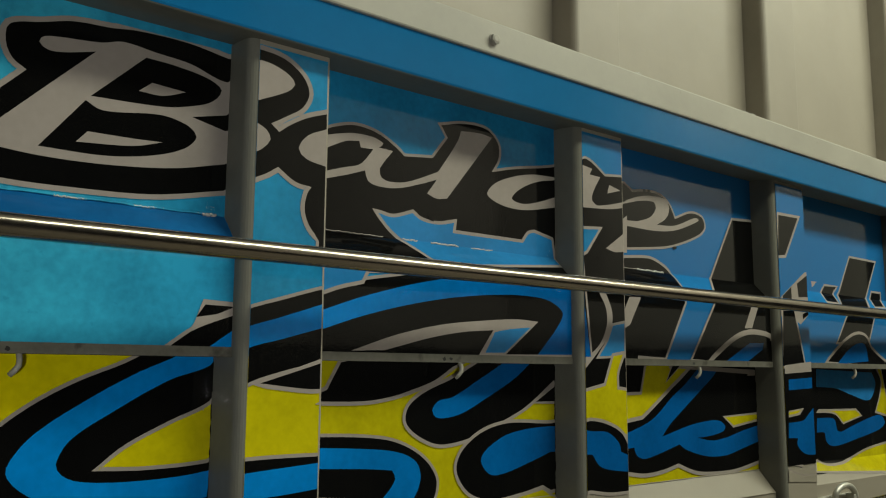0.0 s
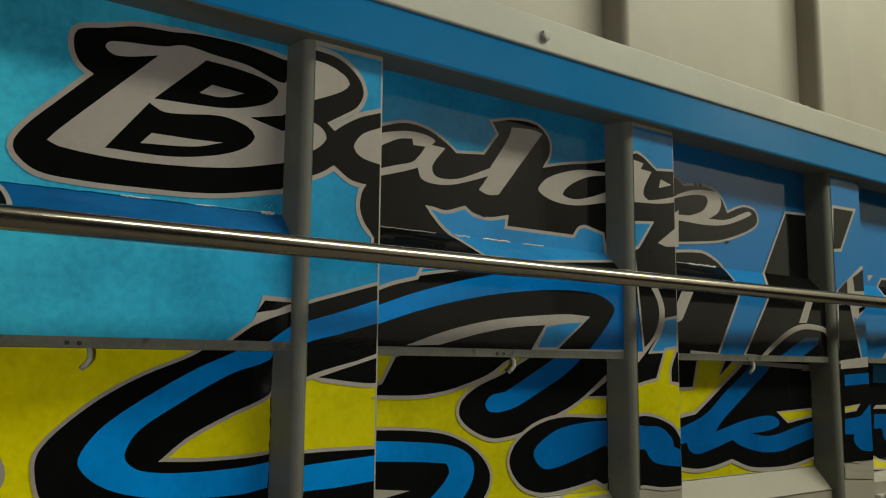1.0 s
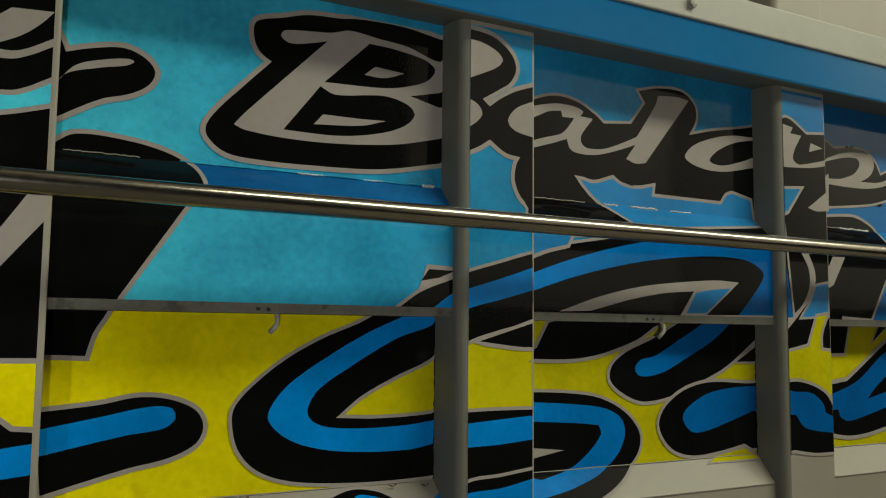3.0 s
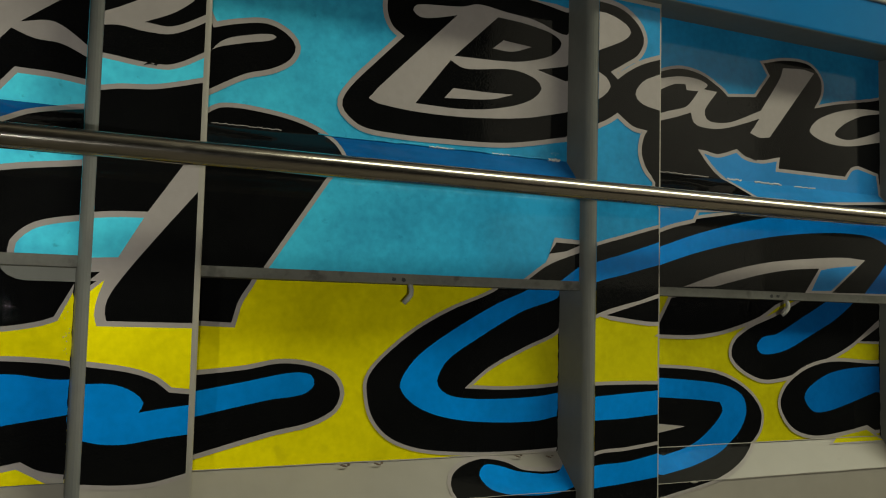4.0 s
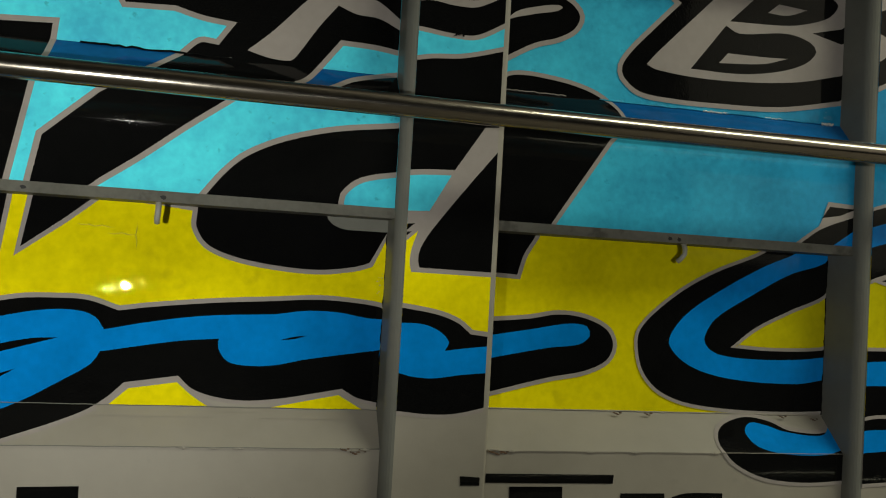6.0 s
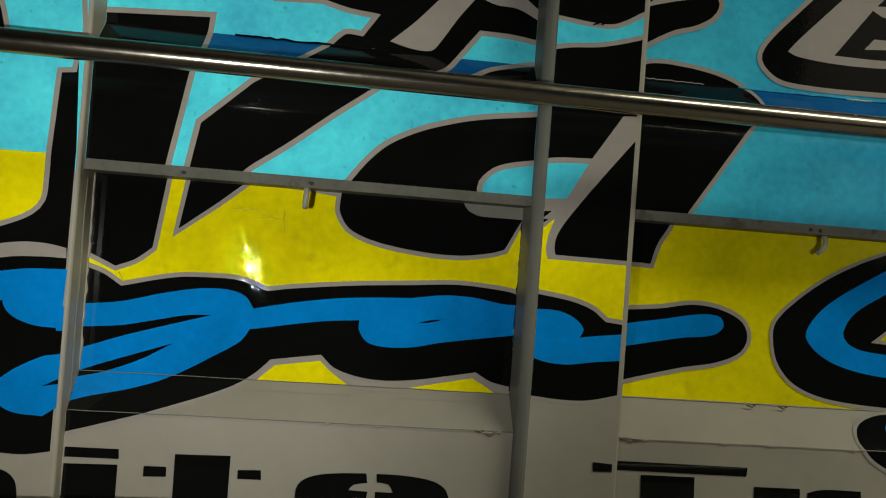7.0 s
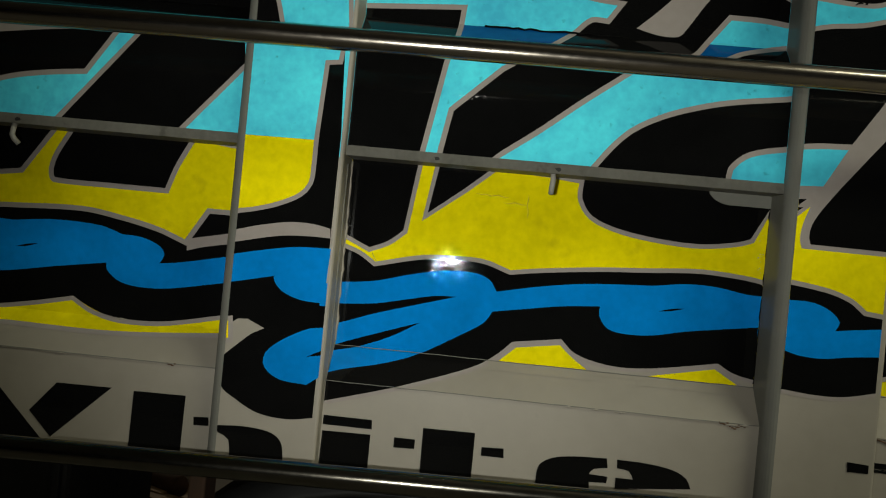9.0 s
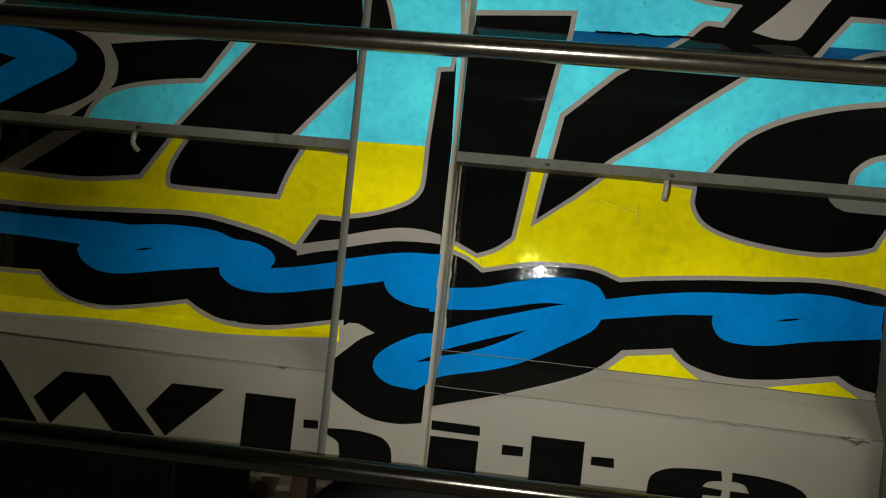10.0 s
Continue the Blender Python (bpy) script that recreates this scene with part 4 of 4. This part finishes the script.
# thin beads: glints drawn along both sill edges, welds up the bays' inner corners
for k in (-1, 0, 1, 2, 3):
    low = DEPTHS.get(k, (0, 0, 0.065))[2]
    rnd = random.Random(50 + k)
    for z, y, r in ((SILLS.get(k, SILL), low, 0.0009 if k > 0 else 0.0006), (TOE, Y_RAIL, 0.0006))[0 if k >= 0 else 1:]:
        pts = [(SPAN[k][1] + (SPAN[k + 1][0] - SPAN[k][1]) * i / 40, y - 0.0017 + rnd.uniform(-0.0002, 0.0002), z + rnd.uniform(-0.0003, 0.0003)) for i in range(41)]
        part("sill_edge_bead", sweep(pts, r, 6), WHITE if k > 0 else GREY, truck, "", True)
    for x, mat, a, b in ((SPAN[k][1], WHITE, SILL, LEDGES.get(k, 1.5) - 0.016), (SPAN[k + 1][0], BLACK, SILL, LEDGES.get(k, 1.5) - 0.016)):
        pts = [(x + rnd.uniform(-0.001, 0.0014), low - 0.0012 + rnd.uniform(-0.0008, 0.0005), a + (b - a) * i / 30) for i in range(31)]
        part("corner_bead", sweep(pts, 0.0021 if mat is WHITE else 0.0009, 7), mat, truck, "", True)
    part("flange_crease", sweep([(SPAN[k][1] + 0.0002, low * 0.5 + 0.0012 * math.sin(i * 0.7), 1.215 + 0.27 * i / 20) for i in range(21)], 0.0011, 6), GREY, truck, "", True)
# wavy paint-filled seams along the fold; pale stretches are drawn-in glints
for n, (a, b, r, mat) in enumerate(((0.84, 1.21, 0.0010, SKY), (1.00, 1.04, 0.0012, GLINT), (1.10, 1.13, 0.0009, GLINT), (1.195, 1.215, 0.0018, GLINT), (1.38, 1.50, 0.0008, SILVER), (1.54, 1.57, 0.0013, GLINT), (1.60, 1.66, 0.0016, GLINT),
                                    (1.69, 1.74, 0.0010, GLINT), (2.06, 2.15, 0.0009, SILVER), (2.15, 2.24, 0.0018, GLINT), (0.70, 0.79, 0.0007, SILVER), (0.16, 0.34, 0.0014, BLACK), (-0.55, -0.2, 0.0014, BLACK))):
    rnd = random.Random(n)
    k = math.floor(a / P)
    y = DEPTHS.get(k, (0.058, 0, 0))[0]
    pts = [(a + (b - a) * i / 24, y - 0.0022 + rnd.uniform(-0.0005, 0.0005), FOLD + rnd.uniform(-0.0009, 0.0009) * r / 0.001) for i in range(25)]
    part("seam_bead", sweep(pts, r, 6), mat, truck, "", True)
# rusty weld ends where the sill meets the pillars
for n, (x, z) in enumerate(((0.695, 1.203), (0.704, 1.200), (0.713, 1.202), (0.889, 1.249), (0.936, 1.249), (0.503, 1.203), (0.516, 1.199), (0.528, 1.202), (1.205, 1.246), (1.152, 1.249), (-0.21, 1.203), (2.06, 1.203))):
    bm = bmesh.new()
    for i in range(4):
        blob(bm, x + 0.0032 * i, (Y_RAIL if z < 1.22 else 0.066) - 0.0012, z - 0.0012 * (i % 3), 0.0011 + 0.0003 * (i % 2), n * 11 + i)
    part("rust_weld", bm, RUST, truck, "rusty end of a weld")
# fine lacquered weld spatter, with pale specks drawn as torch glints in bay corners
for n, (x, y, z, wide, tall, count) in enumerate(((0.006, 0.0642, 1.425, 0.005, 0.05, 12), (0.546, 0.0642, 1.420, 0.004, 0.03, 14), (1.210, 0.0752, 1.437, 0.012, 0.022, 60), (-0.150, 0.0652, 1.42, 0.005, 0.04, 9), (1.205, 0.0592, 1.694, 0.008, 0.008, 9), (1.885, 0.0572, 1.694, 0.008, 0.008, 8))):
    rnd = random.Random(300 + n)
    bm = bmesh.new()
    for i in range(count):
        m = Matrix.Translation((x + rnd.gauss(0, wide / 2), y - 0.0001, z + rnd.gauss(0, tall / 2))) @ Matrix.Diagonal((1, 0.5, 1, 1))
        bmesh.ops.create_icosphere(bm, subdivisions=1, radius=rnd.choice((0.0004, 0.0005, 0.0008)), matrix=m)
    part("glint_spatter", bm, LIGHT if count > 40 else GLINT, truck, "", True)
# chipped spots on the ledge's edge beside the hooks
for n, (x, k) in enumerate(((0.117, 0), (0.272, 0), (0.938, 1), (0.952, 1), (1.612, 2), (1.598, 2), (-0.44, -1), (2.285, 3))):
    rnd = random.Random(500 + n)
    z, y = LEDGES.get(k, 1.5) - 0.0075, DEPTHS.get(k, (0, 0.020, 0))[1] - 0.0034
    ring_pts = [(x + 0.0045 * rnd.uniform(0.5, 1.0) * math.cos(a), z + 0.0035 * rnd.uniform(0.5, 1.0) * math.sin(a)) for a in [2 * math.pi * i / 9 for i in range(9)]]
    bm = bmesh.new()
    front, back = [[bm.verts.new((px, y + d, pz)) for px, pz in ring_pts] for d in (0.0, 0.0008)]
    bm.faces.new(front)
    for i in range(9):
        bm.faces.new((front[i - 1], front[i], back[i], back[i - 1]))
    bmesh.ops.recalc_face_normals(bm, faces=bm.faces)
    part("paint_chip", bm, CHASSIS, truck, "chipped paint showing dark steel")
# paint runs hanging along the light beam's top, pale to draw its glints
for n, x in enumerate((1.36, 1.385, 1.41, 2.05, 2.44, 2.47)):
    bm = bmesh.new()
    for i in range(3):
        blob(bm, x + 0.007 * i, -0.031, 2.0622, 0.0016 + 0.0006 * (i % 2), 700 + n * 5 + i)
    part("paint_run", bm, GLINT, truck, "", True)
# stiffening plates under the ledge
for x0, x1 in ((0.482, 0.555),):
    k = math.floor(x0 / P)
    y = DEPTHS[k][2]
    z = LEDGES[k] - 0.012
    pts = [(x0 - 0.010, z), (x0 - 0.008, z - 0.005), (x0 - 0.002, z - 0.011), (x0 + 0.008, z - 0.0155), (x0 + 0.016, z - 0.017), (x1, z - 0.017), (x1, z)]
    bm = bmesh.new()
    rows = [[bm.verts.new((px, py, pz)) for px, pz in pts] for py in (y - 0.003, y + 0.001)]
    for i in range(7):
        bm.faces.new((rows[0][i], rows[0][i - 1], rows[1][i - 1], rows[1][i]))
    bm.faces.new(rows[0])
    bm.faces.new(rows[1][::-1])
    bmesh.ops.recalc_face_normals(bm, faces=bm.faces)
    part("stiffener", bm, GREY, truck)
# bolt in the light beam
bm = bmesh.new()
bmesh.ops.create_cone(bm, cap_ends=True, segments=20, radius1=0.0105, radius2=0.0105, depth=0.002, matrix=pose(1.66, -0.034, 2.029, 90, 0, 0))
bmesh.ops.create_cone(bm, cap_ends=True, segments=6, radius1=0.0095, radius2=0.0095, depth=0.006, matrix=pose(1.66, -0.038, 2.029, 90, 12, 0))
bmesh.ops.create_cone(bm, cap_ends=True, segments=12, radius1=0.0082, radius2=0.0055, depth=0.0012, matrix=pose(1.66, -0.0415, 2.029, 90, 12, 0))
bmesh.ops.recalc_face_normals(bm, faces=bm.faces)
part("bolt", bm, LIGHT, truck, "hexagon bolt painted over in light grey")
# lever latch on the bottom rail: a plate, two lugs and a D-shaped pull
latch = part("latch", box(bmesh.new(), 2.79, 2.955, 0.008, 0.024, 1.150, 1.176, 0.004), ZINC, truck, "zinc-plated lever latch")
pull = [(2.845 + 0.052 * math.cos(a) - 0.012 * math.sin(a), -0.006 - 0.006 * math.sin(a), 1.172 + 0.030 * math.sin(a)) for a in [math.pi * (1.08 - 1.16 * i / 16) for i in range(17)]]
part("latch_pull", sweep([(x + 0.028, y, z) for x, y, z in pull], 0.0075, 10), ZINC, latch, "", True)
for x in (2.822, 2.915):
    part("latch_lug", box(bmesh.new(), x - 0.008, x + 0.008, -0.012, 0.012, 1.155, 1.178, 0.003), ZINC, latch)

# ---- underside: frame, mudguard, wheel ----
part("bed_floor", box(bmesh.new(), X0, X1, 0.16, 2.1, 1.04, 1.084), CHASSIS, truck)
for y in (0.62, 1.45):
    part("frame_rail", box(bmesh.new(), X0, X1, y, y + 0.08, 0.93, 1.04, 0.006), CHASSIS, truck)
part("tool_box", box(bmesh.new(), -1.3, -0.425, 0.22, 0.58, 0.55, 1.039, 0.01), CHASSIS, truck, "black steel tool box under the bed")
part("bracket", box(bmesh.new(), -0.254, -0.226, 0.28, 0.34, 0.72, 1.039, 0.004), RUST, truck)

for x in (-0.672, -0.443):
    part("stay", box(bmesh.new(), x, x + 0.012, 0.205, 0.218, 0.6, 1.039, 0.002), CHASSIS, truck, "thin dark steel stay")


def ring(bm, radii, x, z, sides=40):
    """A turned body about an axis along y, from (radius, y) pairs."""
    rows = [[bm.verts.new((x + r * math.cos(2 * math.pi * k / sides), y, z + r * math.sin(2 * math.pi * k / sides))) for k in range(sides)] for r, y in radii]
    for a, b in zip(rows, rows[1:]):
        for i in range(sides):
            j = (i + 1) % sides
            bm.faces.new((a[i], a[j], b[j], b[i]))
    bmesh.ops.recalc_face_normals(bm, faces=bm.faces)
    return bm


for x in (0.09, 3.5):
    for y in (0.25, 1.65):
        wheel = part("wheel", ring(bmesh.new(), [(0.0, y + 0.02), (0.08, y + 0.02), (0.1, y + 0.06), (0.24, y + 0.05), (0.26, y + 0.02), (0.26, y + 0.22), (0.0, y + 0.2)], x, 0.42), GREY, truck, "", True)
        part("tyre", ring(bmesh.new(), [(0.26, y), (0.30, y - 0.01), (0.38, y), (0.415, y + 0.03), (0.42, y + 0.08), (0.42, y + 0.16), (0.415, y + 0.21), (0.38, y + 0.24), (0.30, y + 0.25), (0.26, y + 0.24)], x, 0.42), RUBBER, wheel, "black rubber tyre", True)
    # mudguard
    bm = bmesh.new()
    rows = []
    for i in range(25):
        a = math.pi * (0.02 + 0.96 * i / 24)
        rows.append([bm.verts.new((x + r * math.cos(a), y, 0.47 + r * math.sin(a))) for r, y in ((0.545, 0.18), (0.555, 0.175), (0.56, 0.55), (0.55, 0.55))])
    for a, b in zip(rows, rows[1:]):
        for i in range(4):
            j = (i + 1) % 4
            bm.faces.new((a[i], a[j], b[j], b[i]))
    bmesh.ops.recalc_face_normals(bm, faces=bm.faces)
    part("mudguard", bm, CHASSIS, truck, "black curved mudguard", True)

# ---- room ----
floor = part("floor", box(bmesh.new(), -9, 6, -9, 9, -0.2, 0.0), CONCRETE)
tagged(floor, "bare grey concrete workshop floor", "floor", kind="structure")
# unseen walls and ceiling, added to set what the glossy paint mirrors
for name, dims, mat, words in (("wall_south", (-9, 6, -9.2, -9, 0, 4.3), DARK, "unseen dark wall, kept dark for the paint's reflections"), ("wall_north", (-9, 6, 9, 9.2, 0, 4.3), PLASTER, "unseen plain plastered wall closing the room"),
                               ("wall_west", (-9.2, -9, -9, 9, 0, 4.3), DARK, "unseen dark wall, kept dark for the paint's reflections"), ("wall_east", (6, 6.2, -9, 9, 1.65, 4.3), PLASTER, "unseen plain plastered wall closing the room")):
    tagged(part(name, box(bmesh.new(), *dims), mat), words, "wall", kind="structure")
tagged(part("wall_inner", box(bmesh.new(), 3.4, 6, -4.6, -4.4, 1.65, 4.2), PLASTER), "unseen pale wall added to be mirrored in the black paint", "wall", kind="structure")
tagged(part("ceiling", box(bmesh.new(), -9, 6, -9, 9, 4.3, 4.5), CEILING), "unseen pale ceiling added to throw light down", "ceiling", kind="structure")

# unseen dark lower walls, added to darken reflections low on the panels
tagged(part("dado_east", box(bmesh.new(), 5.99, 6.2, -9, 9, 0, 1.65), DARK), "unseen dark lower wall added to keep low reflections dark", "wall", kind="structure")
tagged(part("wall_dado", box(bmesh.new(), 3.4, 6, -4.6, -4.39, 0, 1.65), DARK), "unseen dark lower wall added to keep low reflections dark", "wall", kind="structure")

# scrap timber, a rusty can and cartons on the floor beyond the truck
rnd = random.Random(4)
for i in range(16):
    x, y, l = -1.85 + 0.07 * i + rnd.uniform(-0.06, 0.06), 3.12 + rnd.uniform(-0.12, 0.26), rnd.uniform(0.2, 0.6)
    ob = part("timber_offcut", box(bmesh.new(), -l / 2, l / 2, -0.035, 0.035, 0, rnd.uniform(0.02, 0.05), 0.003), TIMBER)
    ob.matrix_world = pose(x, y, 0.0, 0, 0, rnd.uniform(-35, 25))
    tagged(ob, "raw timber offcut lying on the floor", "timber", "timber offcuts on the floor")
for x, y, w in ((-1.3, 3.42, 0.10), (-1.02, 3.36, 0.09), (-1.16, 3.2, 0.07)):
    ob = part("carton", box(bmesh.new(), -w / 2, w / 2, -0.05, 0.05, 0, 0.11, 0.004), PLASTER)
    ob.matrix_world = pose(x, y, 0.0, 0, 0, 15)
    tagged(ob, "small pale carton on the concrete floor", "carton", "cartons on the floor")
ob = part("rusty_can", ring(bmesh.new(), [(0.0, -0.1), (0.055, -0.1), (0.06, -0.09), (0.06, 0.09), (0.055, 0.1), (0.0, 0.1)], 0, 0.06, 20), RUST, None, "", True)
ob.matrix_world = pose(-1.38, 3.3, 0.0, 0, 0, 60)
tagged(ob, "rusty red-brown tin can lying among timber offcuts", "can")
